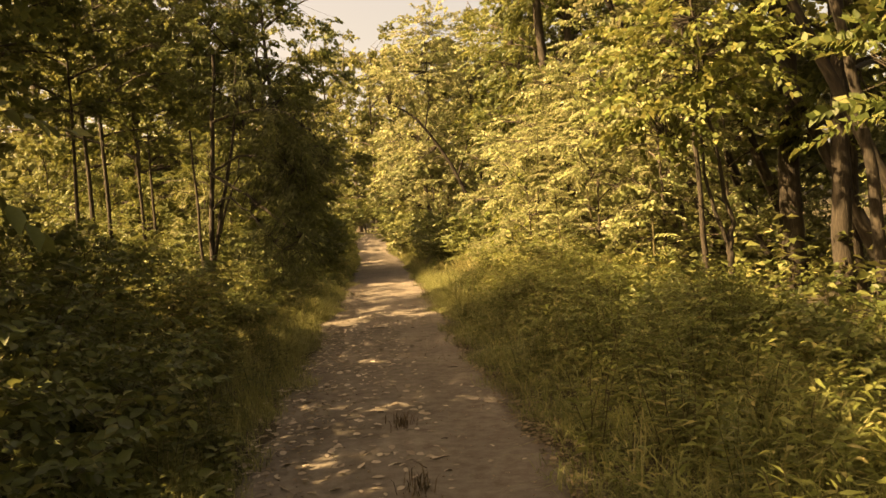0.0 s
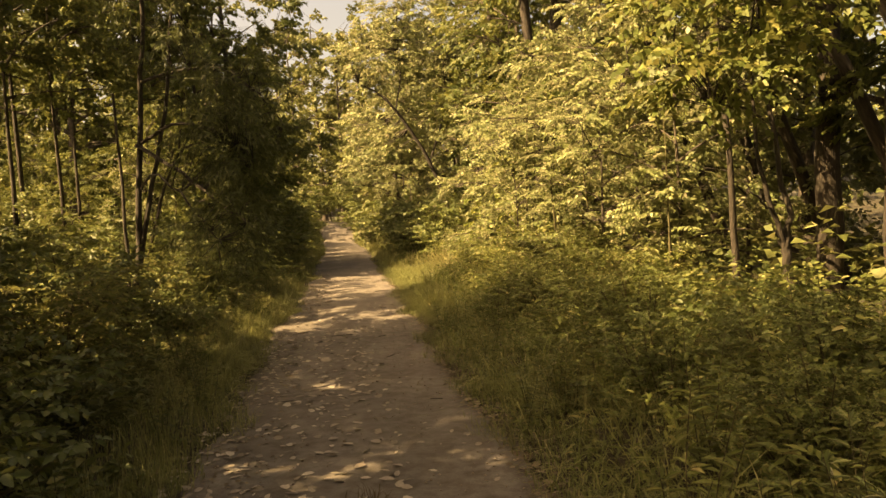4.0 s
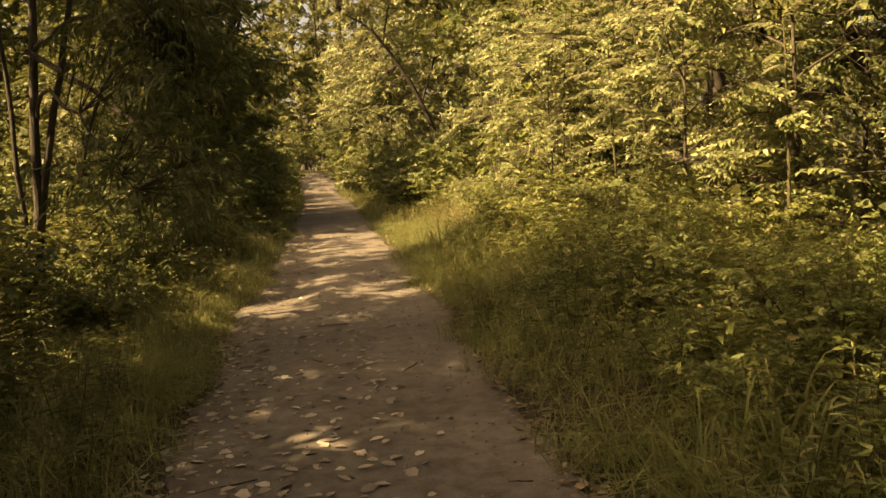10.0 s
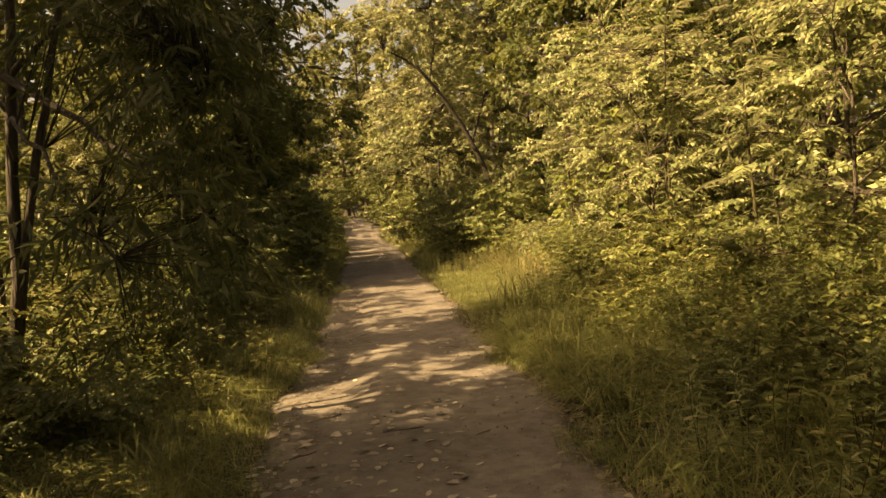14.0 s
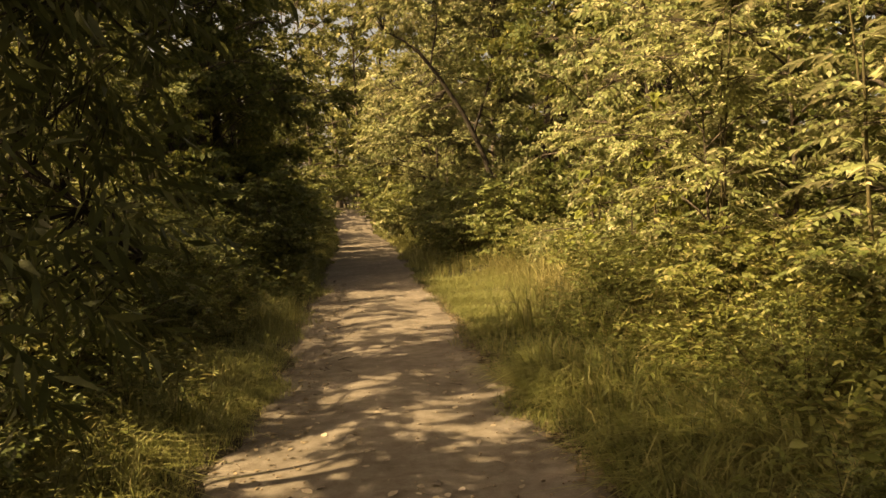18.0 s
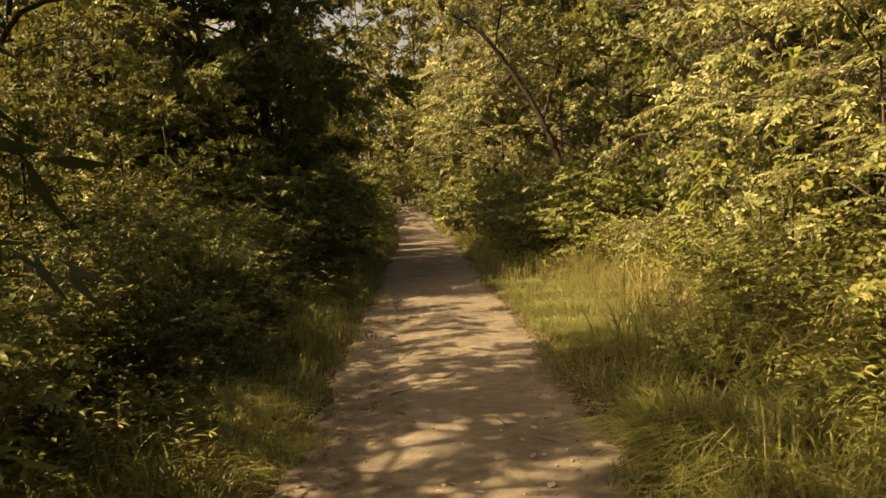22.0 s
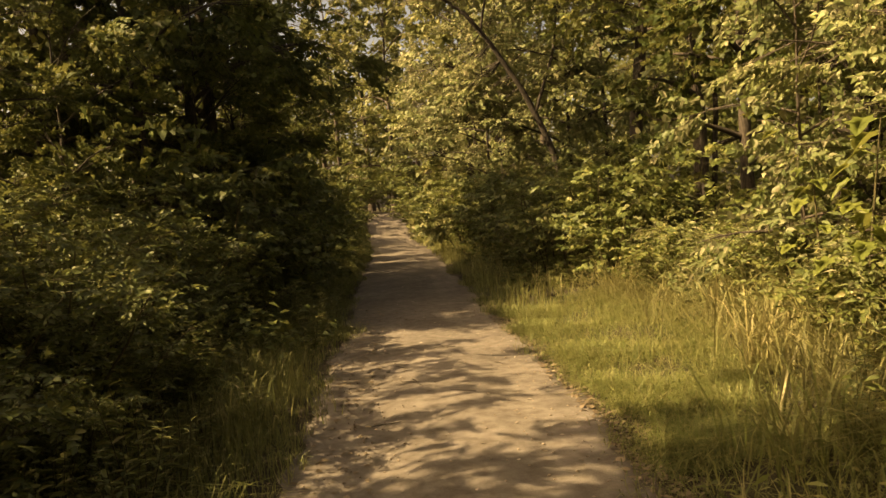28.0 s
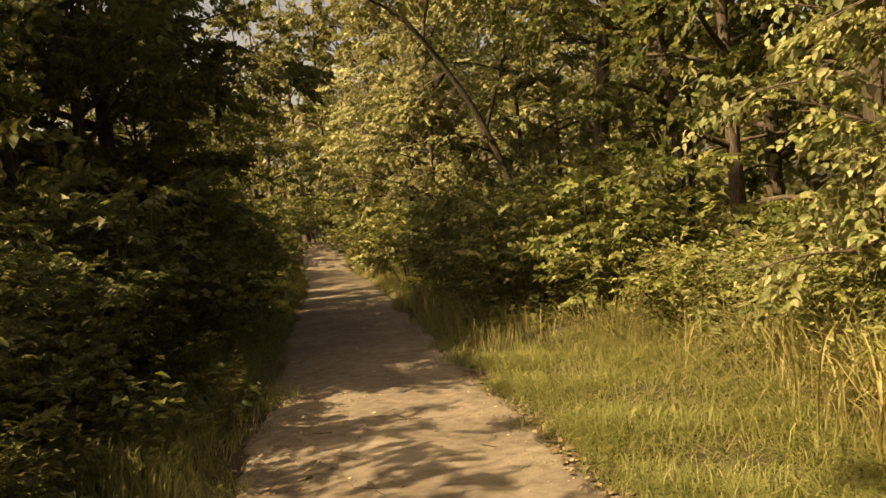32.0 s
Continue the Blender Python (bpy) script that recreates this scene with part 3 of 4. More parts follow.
# sunny side
for x, y, k, s in ((8.5, 16.53, 2, 1.0), (7.56, 13.05, 2, 0.95), (6.9, 7.99, 0, 0.95), (7.6, 20.43, 0, 1.1), (6.2, 25.04, 2, 0.95), (5.6, 23.72, 3, 0.8), (6.0, 27.68, 0, 0.9), (6.4, 30.58, 2, 1.05),
                   (3.3, 43.8, 1, 1.15), (4.6, 47, 2, 0.9), (2.9, 51, 0, 0.95), (2.6, 56.5, 3, 1.4), (9.4, 24.21, 0, 1.2), (9.6, 32.4, 2, 1.1), (8.6, 40.84, 0, 1.2), (10.3, 11.52, 0, 1.2), (6.3, 3.06, 0, 0.95), (7.6, 52.5, 2, 1.1)):
    stand(TREES[k], x, y, s, rnd(0, 6.3), "trees along the sunny side")
# added slender trees whose unseen high crowns reach over the path and block skylight
for x, y, s in ((7.6, 4.6, 1.4), (8.0, 6.4, 1.5), (7.6, 8.0, 1.42), (8.0, 9.6, 1.5), (7.7, 11.2, 1.45), (8.1, 12.8, 1.5), (7.7, 14.4, 1.42), (8.0, 16.0, 1.5), (7.6, 17.4, 1.42), (8.2, 20.4, 1.4)):
    stand(TREES[5], x, y, s, rnd(-0.4, 0.4), "trees along the sunny side", tilt=(0, -0.46 if y < 18 else -0.3))
# one more, added to shade the path
stand(TREES[5], -5.0, 12.6, 0.66, 1.0, "trees along the shady side")
# trees behind the start
for x, y, k, s in ((-5.5, -3.13, 0, 1.0), (4.8, -2.12, 1, 1.0), (8.5, -3.63, 0, 1.0), (-9, -1.11, 2, 0.9), (3.0, -7.16, 3, 1.1), (-3.2, -7.66, 1, 1.0)):
    stand(FAR_TREES[k], x, y, s, rnd(0, 6.3), "trees behind the start")
# trees that close the view at the far bend
for x, y, k, s in ((-3.0, 63.5, 2, 1.07), (0.2, 65.5, 2, 1.09), (3.4, 63.5, 2, 1.03), (-6.5, 67.5, 0, 1.35), (-1.4, 70.5, 2, 1.16), (6.8, 68.5, 2, 1.11), (2.2, 73.5, 2, 1.21), (-5, 76.5, 2, 1.3)):
    stand(TREES[k], x, y, s, rnd(0, 6.3), "trees beyond the bend")
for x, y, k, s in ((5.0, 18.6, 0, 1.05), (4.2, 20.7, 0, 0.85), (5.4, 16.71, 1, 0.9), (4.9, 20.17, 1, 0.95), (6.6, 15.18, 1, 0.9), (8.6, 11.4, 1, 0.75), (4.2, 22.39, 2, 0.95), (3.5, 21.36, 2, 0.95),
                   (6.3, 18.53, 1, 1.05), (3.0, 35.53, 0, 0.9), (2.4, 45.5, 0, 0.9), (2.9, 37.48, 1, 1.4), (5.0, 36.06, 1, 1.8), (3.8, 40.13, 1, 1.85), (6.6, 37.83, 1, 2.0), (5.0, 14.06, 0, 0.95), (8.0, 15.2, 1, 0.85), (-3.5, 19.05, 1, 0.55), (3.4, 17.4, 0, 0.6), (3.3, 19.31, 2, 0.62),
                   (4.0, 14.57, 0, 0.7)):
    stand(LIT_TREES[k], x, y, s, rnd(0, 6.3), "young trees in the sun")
# shrubs under the trees
for x, y, k, s in ((-1.85, 3.68, 2, 0.95), (-2.7, 4.6, 2, 1.1), (-1.85, 5.22, 2, 1.0), (-2.5, 6.24, 2, 1.1), (-3.4, 5.53, 0, 0.9), (-1.8, 6.96, 2, 0.85), (-2.8, 7.78, 0, 0.85), (-2.2, 8.39, 2, 0.85), (-3.0, 9.84, 0, 0.95), (-2.6, 11.31, 1, 0.8), (-3.6, 8.39, 0, 1.0),
                   (-2.9, 12.74, 0, 0.9), (-2.6, 14.57, 1, 0.95), (-3.3, 16.1, 0, 1.0), (-2.5, 16.71, 1, 0.9), (-2.7, 17.6, 4, 0.8), (-3.6, 19.2, 4, 1.2), (-2.1, 22.6, 4, 0.6), (-2.2, 24.4, 4, 0.8), (-2.1, 15.49, 0, 0.65), (-2.0, 13.86, 2, 0.6), (-2.6, 19.0, 4, 0.95), (-2.15, 18.2, 4, 0.7), (-2.2, 19.7, 4, 0.95), (-3.5, 20.6, 4, 1.3), (-2.75, 20.3, 4, 1.0), (-4.7, 10.6, 4, 1.35), (-5.0, 12.6, 4, 1.5), (-4.8, 14.6, 4, 1.4), (-5.1, 16.6, 4, 1.5), (-4.6, 8.2, 4, 1.3), (-5.2, 18.4, 4, 1.3), (-2.8, 21.6, 4, 1.1), (-1.75, 20.6, 4, 0.4), (-1.8, 18.9, 4, 0.42), (-3.8, 22.6, 4, 1.25),
                   (-2.6, 23.3, 4, 1.1), (-3.3, 24.71, 3, 1.1), (-2.2, 25.04, 3, 1.0), (-2.1, 27.27, 3, 0.95), (-2.1, 29.54, 3, 0.95), (-2.1, 32.16, 3, 1.0), (-2.1, 35.09, 3, 1.0), (-2.2, 38.19, 3, 1.0), (-2.5, 41.73, 3, 1.1), (-2.8, 45.5, 3, 1.2), (-3.0, 50.5, 3, 1.2), (-3.0, 55.5, 3, 1.2), (-2.4, 61, 3, 1.3), (-0.4, 62.5, 3, 1.4), (1.4, 61, 3, 1.3)):
    stand(SHRUBS[k], x, y, s, rnd(0, 6.3), "shrubs along the shady side")
for x, y, k, s in ((2.35, 6.9, 4, 0.46), (2.05, 9.8, 1, 0.42), (2.3, 8.5, 4, 0.5), (2.0, 10.6, 4, 0.34), (2.7, 10.1, 4, 0.58), (2.5, 11.7, 4, 0.52), (2.15, 12.9, 4, 0.38), (3.0, 13.1, 4, 0.62), (2.6, 14.6, 4, 0.5), (2.1, 17.3, 4, 0.4), (2.7, 17.9, 4, 0.52), (2.9, 7.7, 4, 0.6), (3.6, 6.96, 2, 0.75), (3.4, 9.17, 2, 0.8), (2.9, 10.91, 1, 0.6), (3.9, 11.72, 1, 0.65), (3.3, 12.74, 1, 0.7), (3.5, 14.57, 1, 0.95), (4.4, 13.76, 1, 0.7), (3.0, 16.19, 1, 0.8), (3.6, 16.88, 1, 1.0),
                   (2.9, 18.27, 1, 0.8), (3.2, 19.83, 1, 0.85), (3.5, 21.88, 1, 0.85), (3.3, 23.64, 1, 0.9), (2.9, 25.2, 3, 0.8), (2.6, 27.06, 3, 0.8), (2.5, 29.13, 3, 0.85), (2.5, 31.68, 3, 0.9), (2.5, 34.64, 3, 1.0), (2.3, 38.19, 3, 1.0), (2.2, 41.73, 3, 1.0), (1.8, 47.5, 3, 1.1), (1.6, 53.5, 3, 1.2), (4.2, 26.86, 3, 1.0), (4.0, 29.96, 3, 1.0)):
    stand(SHRUBS[k], x, y, s, rnd(0, 6.3), "shrubs along the sunny side")


# ---- single trees with a form of their own ----
def make_stemmed(name, label, lines, leaf_mat, bark, crowns, leaf, seed, leaves=14, shape="diamond", droop=0.3, normal_up=0.7, twig=0.4, category="tree"):
    """A tree from given stems: each line is (points, foot radius, tip radius); crowns are (centre, radii, count) clouds of twigs hung on the nearest stem."""
    rng = np.random.default_rng(seed)
    root = tagged(new(name), label, category)
    foot = Vector(lines[0][0][0])
    root.location = foot
    o = np.array(foot)
    ends = []
    tubes = []
    for pts, r0, r1 in lines:
        pts = np.array(pts, float) - o
        n = 14
        k = np.linspace(0, len(pts) - 1, n)
        fine = np.stack([np.interp(k, np.arange(len(pts)), pts[:, c]) for c in range(3)], 1)
        for _ in range(4):
            fine[1:-1] = (fine[:-2] + 2 * fine[1:-1] + fine[2:]) / 4
        fine[1:] += rng.normal(0, 0.012, (n - 1, 3))
        tubes.append(tube_arrays(fine, np.linspace(r0, r1, n), 7))
        ends.append(fine)
    every = np.concatenate(ends)
    R, D, Nn = [], [], []
    near = [[] for _ in lines]
    for c, rad, count in crowns:
        p = np.array(c) - o + rand_dirs(rng, count) * np.array(rad) * (rng.uniform(0, 1, (count, 1)) ** 0.45)
        out = unit(p - (np.array(c) - o) + rng.normal(0, 0.3, (count, 3)))
        out[:, 2] *= 0.5
        R.append(p)
        D.append(out)
        Nn.append(np.array([0, 0, normal_up]) + rand_dirs(rng, count) * 0.6)
        j = np.argmin(((p[:, None] - every[None]) ** 2).sum(-1), axis=1)
        for q, jj in zip(p, j):
            near[jj // 14].append((every[jj], q))
    for i, (V, F) in enumerate(tubes):
        if i == 0:
            trunk = put("trunk", fast_mesh("trunk", V, F, bark, True), root)
        else:
            put("limb", fast_mesh("limb", V, F, bark, True), trunk)
    pairs = [p for group in near for p in group]
    V, F = thin_stems(np.array([p[0] for p in pairs]), np.array([p[1] for p in pairs]), 0.006, 0.002)
    tagged(put("twig_tangle", fast_mesh("twig_tangle", V, F, bark), root), "", "", "", "stuff")
    R, D, Nn = np.concatenate(R), np.concatenate(D), np.concatenate(Nn)
    V, F = spray_leaves(rng, R, D, Nn, leaves, twig * rng.uniform(0.7, 1.3, len(R)), leaf[0], leaf[1], shape, droop)
    put("foliage", fast_mesh("foliage", V, F, leaf_mat), root)
    return root


make_stemmed("forked_sapling", "dark forked sapling with bare crooked stems in the undergrowth",
             [([(4.5, 10.5, 0.0), (4.46, 10.5, 0.61), (4.4, 10.5, 1.06)], 0.05, 0.042), ([(4.4, 10.5, 1.04), (4.49, 10.5, 1.26), (4.41, 10.5, 1.67), (4.27, 10.5, 2.29), (4.24, 10.5, 3.0), (4.1, 10.5, 4.3)], 0.036, 0.012),
              ([(4.4, 10.5, 1.04), (4.28, 10.5, 1.41), (4.14, 10.5, 1.9), (4.12, 10.5, 2.44), (4.16, 10.5, 3.4)], 0.03, 0.01), ([(4.28, 10.5, 1.41), (4.1, 10.45, 1.55), (3.95, 10.4, 1.72)], 0.014, 0.005), ([(4.2, 10.5, 2.3), (3.9, 10.4, 2.42), (3.6, 10.3, 2.4)], 0.013, 0.005)],
             LEAF_TREE, BARK_DARK, [((4.1, 10.4, 3.5), (1.1, 1.1, 0.8), 190), ((3.6, 10.3, 2.7), (0.6, 0.6, 0.3), 60)], (0.10, 0.07), 51)
make_stemmed("leaning_tree", "dark leaning tree stem with a high thin crown",
             [([(6.2, 10.25, 0.0), (6.16, 10.25, 0.67), (6.07, 10.25, 2.02), (5.92, 10.25, 3.09), (5.74, 10.25, 3.86), (5.2, 10.2, 6.0)], 0.085, 0.045), ([(5.85, 10.25, 3.3), (6.1, 10.3, 2.9), (6.3, 10.4, 2.4)], 0.018, 0.006)],
             LEAF_TREE, BARK_DARK, [((5.2, 10.2, 6.2), (1.6, 1.5, 1.1), 220)], (0.11, 0.075), 52)
make_stemmed("slender_tree", "slender dark-barked tree among the shrubs",
             [([(5.02, 12.6, -0.05), (5.01, 12.6, 0.63), (5.0, 12.6, 1.19), (4.97, 12.6, 2.29), (4.85, 12.6, 5.6)], 0.056, 0.028), ([(4.98, 12.6, 2.3), (4.6, 12.5, 2.5), (4.2, 12.5, 2.45)], 0.014, 0.005)],
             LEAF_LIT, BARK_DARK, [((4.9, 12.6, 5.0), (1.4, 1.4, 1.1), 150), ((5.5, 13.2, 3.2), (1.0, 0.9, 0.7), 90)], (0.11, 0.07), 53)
# dark bark on both broad trunks: the canopy's shade is put into the colour
make_stemmed("broad_trunk_tree", "tall tree behind the shrubs, its broad furrowed trunk darkened for shade",
             [([(6.8, 13.4, -0.1), (6.82, 13.4, 1.82), (6.87, 13.4, 3.17), (6.99, 13.4, 4.6), (7.1, 13.4, 9.0)], 0.19, 0.11), ([(6.9, 13.4, 5.2), (6.2, 13.3, 6.0), (5.6, 13.2, 6.6)], 0.06, 0.02)],
             LEAF_TREE, BARK_DARK, [((7.0, 13.4, 8.2), (2.2, 2.0, 1.7), 320), ((5.8, 13.2, 6.7), (0.9, 0.9, 0.6), 80)], (0.13, 0.085), 54)
make_stemmed("broad_trunk_tree", "tall tree standing among sunlit leaves, its trunk darkened for shade",
             [([(7.0, 12.35, -0.1), (7.02, 12.35, 1.74), (7.06, 12.35, 2.82), (7.09, 12.35, 3.97), (7.2, 12.4, 8.5)], 0.155, 0.09)],
             LEAF_TREE, BARK_DARK, [((7.2, 12.3, 7.8), (1.9, 1.8, 1.5), 260)], (0.13, 0.085), 50)
make_stemmed("double_trunk_tree", "large tree with two dark deeply furrowed trunks",
             [([(5.55, 24.0, -0.1), (5.55, 24.0, 2.0), (5.5, 24.0, 4.5), (5.2, 24.0, 9.5)], 0.20, 0.12), ([(5.95, 24.2, -0.1), (6.0, 24.2, 2.2), (6.1, 24.2, 4.8), (6.5, 24.3, 9.5)], 0.27, 0.15)],
             LEAF_TREE, BARK_DARK, [((5.4, 24.0, 8.8), (2.0, 2.0, 1.6), 300), ((6.6, 24.4, 8.6), (1.9, 2.0, 1.6), 240)], (0.13, 0.085), 49)
make_stemmed("straight_tree", "straight dark tree trunk in the shade of the wood",
             [([(5.08, 30.8, 0.0), (5.1, 30.8, 1.68), (5.17, 30.8, 3.04), (5.33, 30.8, 4.54), (5.6, 30.8, 5.9), (5.8, 30.8, 9.0)], 0.17, 0.09)],
             LEAF_TREE, BARK_DARK, [((5.7, 30.8, 8.4), (1.9, 1.9, 1.6), 260), ((4.4, 30.9, 5.4), (0.9, 0.9, 0.7), 90)], (0.14, 0.09), 48)
make_stemmed("twin_stemmed_tree", "slim dark tree with two stems from one foot",
             [([(6.13, 29.7, 0.0), (6.13, 29.7, 1.83), (6.16, 29.7, 3.5), (5.95, 29.7, 4.5), (5.8, 29.7, 7.5)], 0.09, 0.04), ([(6.18, 29.8, 0.1), (6.4, 29.8, 2.0), (6.5, 29.8, 4.2), (6.7, 29.8, 7.0)], 0.07, 0.03)],
             LEAF_TREE, BARK_DARK, [((5.8, 29.7, 7.0), (1.4, 1.4, 1.3), 170), ((6.8, 29.8, 6.6), (1.2, 1.2, 1.1), 130)], (0.14, 0.09), 47)
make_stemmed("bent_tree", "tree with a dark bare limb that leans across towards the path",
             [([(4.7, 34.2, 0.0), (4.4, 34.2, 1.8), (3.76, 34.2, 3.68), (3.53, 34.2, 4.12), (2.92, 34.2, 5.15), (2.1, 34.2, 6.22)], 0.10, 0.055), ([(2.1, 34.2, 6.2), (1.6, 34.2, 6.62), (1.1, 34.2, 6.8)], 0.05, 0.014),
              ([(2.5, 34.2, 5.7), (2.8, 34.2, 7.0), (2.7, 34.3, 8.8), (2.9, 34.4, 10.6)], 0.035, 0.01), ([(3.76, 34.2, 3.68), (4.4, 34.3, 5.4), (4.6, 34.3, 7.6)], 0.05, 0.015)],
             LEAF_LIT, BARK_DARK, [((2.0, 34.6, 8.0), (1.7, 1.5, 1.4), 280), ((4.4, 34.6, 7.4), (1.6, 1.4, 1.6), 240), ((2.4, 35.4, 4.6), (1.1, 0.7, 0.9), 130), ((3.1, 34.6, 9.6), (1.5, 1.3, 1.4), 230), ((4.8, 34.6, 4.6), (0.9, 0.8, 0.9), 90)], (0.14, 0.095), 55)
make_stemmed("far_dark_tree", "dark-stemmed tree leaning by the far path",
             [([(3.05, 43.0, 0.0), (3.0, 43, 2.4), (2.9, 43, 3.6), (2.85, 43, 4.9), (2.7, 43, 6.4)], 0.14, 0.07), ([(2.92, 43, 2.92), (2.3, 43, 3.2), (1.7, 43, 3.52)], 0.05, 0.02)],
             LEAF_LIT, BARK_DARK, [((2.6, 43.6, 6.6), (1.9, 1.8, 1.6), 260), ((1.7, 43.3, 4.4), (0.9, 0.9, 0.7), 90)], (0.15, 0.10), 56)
make_stemmed("crooked_sapling", "crooked dark sapling among the shrubs",
             [([(-3.25, 17.49, 0.0), (-3.05, 17.39, 1.4), (-2.89, 17.39, 2.1), (-2.6, 17.39, 2.75), (-2.42, 17.39, 3.0), (-1.95, 17.39, 3.05)], 0.036, 0.012), ([(-2.5, 17.39, 2.92), (-2.42, 17.49, 3.6), (-2.5, 17.59, 4.3)], 0.018, 0.006)],
             LEAF_TREE, BARK_DARK, [((-2.6, 17.59, 4.0), (0.8, 0.7, 0.6), 70)], (0.11, 0.075), 57)
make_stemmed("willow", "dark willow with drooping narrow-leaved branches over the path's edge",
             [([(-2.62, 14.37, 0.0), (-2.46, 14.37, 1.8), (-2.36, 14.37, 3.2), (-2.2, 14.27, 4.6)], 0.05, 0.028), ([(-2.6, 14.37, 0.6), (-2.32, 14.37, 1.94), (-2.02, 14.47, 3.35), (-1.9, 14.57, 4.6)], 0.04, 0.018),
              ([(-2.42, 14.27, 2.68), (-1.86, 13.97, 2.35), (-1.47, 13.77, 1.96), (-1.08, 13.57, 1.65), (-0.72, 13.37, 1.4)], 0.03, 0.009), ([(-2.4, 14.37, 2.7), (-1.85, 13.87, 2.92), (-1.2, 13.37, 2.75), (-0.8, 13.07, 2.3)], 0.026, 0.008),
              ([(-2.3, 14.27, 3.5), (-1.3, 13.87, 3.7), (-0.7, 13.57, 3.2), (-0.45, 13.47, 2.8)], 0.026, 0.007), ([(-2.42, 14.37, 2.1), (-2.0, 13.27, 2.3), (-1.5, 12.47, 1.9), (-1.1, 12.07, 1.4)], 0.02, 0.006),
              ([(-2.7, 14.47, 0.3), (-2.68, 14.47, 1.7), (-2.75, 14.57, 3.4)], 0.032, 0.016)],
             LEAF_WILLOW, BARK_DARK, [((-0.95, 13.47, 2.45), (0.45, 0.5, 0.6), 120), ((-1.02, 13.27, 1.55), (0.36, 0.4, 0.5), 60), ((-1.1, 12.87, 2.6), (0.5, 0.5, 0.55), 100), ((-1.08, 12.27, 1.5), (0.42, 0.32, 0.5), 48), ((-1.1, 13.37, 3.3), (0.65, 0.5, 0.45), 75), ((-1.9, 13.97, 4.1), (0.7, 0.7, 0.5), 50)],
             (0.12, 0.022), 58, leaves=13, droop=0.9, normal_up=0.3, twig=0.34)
make_stemmed("overhanging_branch", "branch with broad leaves overhanging the path's edge",
             [([(-2.7, 4.71, 0.0), (-2.3, 4.6, 1.3), (-1.8, 4.5, 2.1), (-1.35, 4.3, 2.2), (-1.05, 4.11, 2.0)], 0.025, 0.005), ([(-1.9, 4.55, 1.95), (-1.6, 4.11, 1.75), (-1.2, 3.8, 1.5)], 0.01, 0.004)],
             LEAF_SHRUB, STEM, [((-1.5, 4.4, 2.0), (0.45, 0.45, 0.3), 34), ((-1.4, 4, 1.55), (0.28, 0.3, 0.2), 12), ((-1.9, 4.8, 1.5), (0.4, 0.5, 0.4), 30)], (0.12, 0.07), 59, leaves=6, shape="oval", droop=0.5, twig=0.22, category="shrub")


# ---- saplings with large leaves ----
def frond_arrays(rng, root, out, span, leaflet):
    """One feathered leaf: an arching midrib with pairs of pointed leaflets that hang a little."""
    q = np.linspace(0, 1, 8)
    rib = root + out * (q * span)[:, None] + np.array([0, 0, 1.0]) * (span * (0.30 * q - 0.55 * q ** 2))[:, None]
    side = unit(np.cross(out, [0, 0, 1.0]))
    m = 9
    s = np.linspace(0.2, 0.98, m)
    at = np.stack([np.interp(s, q, rib[:, c]) for c in range(3)], 1)
    base, ax = [], []
    for sign in (1.0, -1.0):
        base.append(at)
        ax.append(side * sign + out * (0.35 + 0.5 * s)[:, None] + np.array([0, 0, -0.22]) + rng.normal(0, 0.12, (m, 3)))
    base, ax = np.concatenate(base + [rib[-1:]]), np.concatenate(ax + [out[None]])
    size = rng.uniform(0.8, 1.15, 2 * m + 1) * np.concatenate([np.sin(math.pi * (0.18 + 0.72 * s))] * 2 + [[0.9]])
    V, F = leaf_arrays(base, ax, np.array([0, 0, 1.0]) + rng.normal(0, 0.25, (2 * m + 1, 3)), leaflet[0] * size, leaflet[1] * (0.4 + 0.6 * size), "oval", 0.22, 0.16)
    return joined([(V, F), tube_arrays(rib, np.linspace(0.004, 0.0012, 8), 3)])


def pinnate_sapling(x, y, height, fronds, seed, label, lean=(0.0, 0.0)):
    """A slim upright sapling; its feathered leaves, each a part, stand out in tiers."""
    rng = np.random.default_rng(seed)
    root = tagged(new("feather_leaved_sapling"), label, "sapling", "saplings with feathered leaves")
    root.location = (x, y, float(land(x, y)) - 0.02)
    q = np.linspace(0, 1, 8)
    stem = np.stack([lean[0] * q ** 1.4, lean[1] * q ** 1.4, q * height], 1) + np.cumsum(rng.normal(0, 0.012, (8, 3)), axis=0) * q[:, None]
    V, F = tube_arrays(stem, np.linspace(0.022, 0.006, 8), 6)
    put("stem", fast_mesh("stem", V, F, STEM, True), root)
    for i in range(fronds):
        u = 0.28 + 0.72 * (i + rng.uniform(0.2, 0.8)) / fronds
        p = np.array([np.interp(u, q, stem[:, c]) for c in range(3)])
        az = i * 2.39996 + rng.uniform(-0.4, 0.4)
        rise_up = rng.uniform(-0.05, 0.25) + 0.5 * max(0.0, u - 0.85) / 0.15
        out = unit(np.array([math.cos(az), math.sin(az), rise_up]))
        V, F = frond_arrays(rng, p, out, rng.uniform(0.5, 0.85) * (1.1 - 0.3 * u), (0.135, 0.05))
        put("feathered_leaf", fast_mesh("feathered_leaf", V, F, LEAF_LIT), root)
    return root


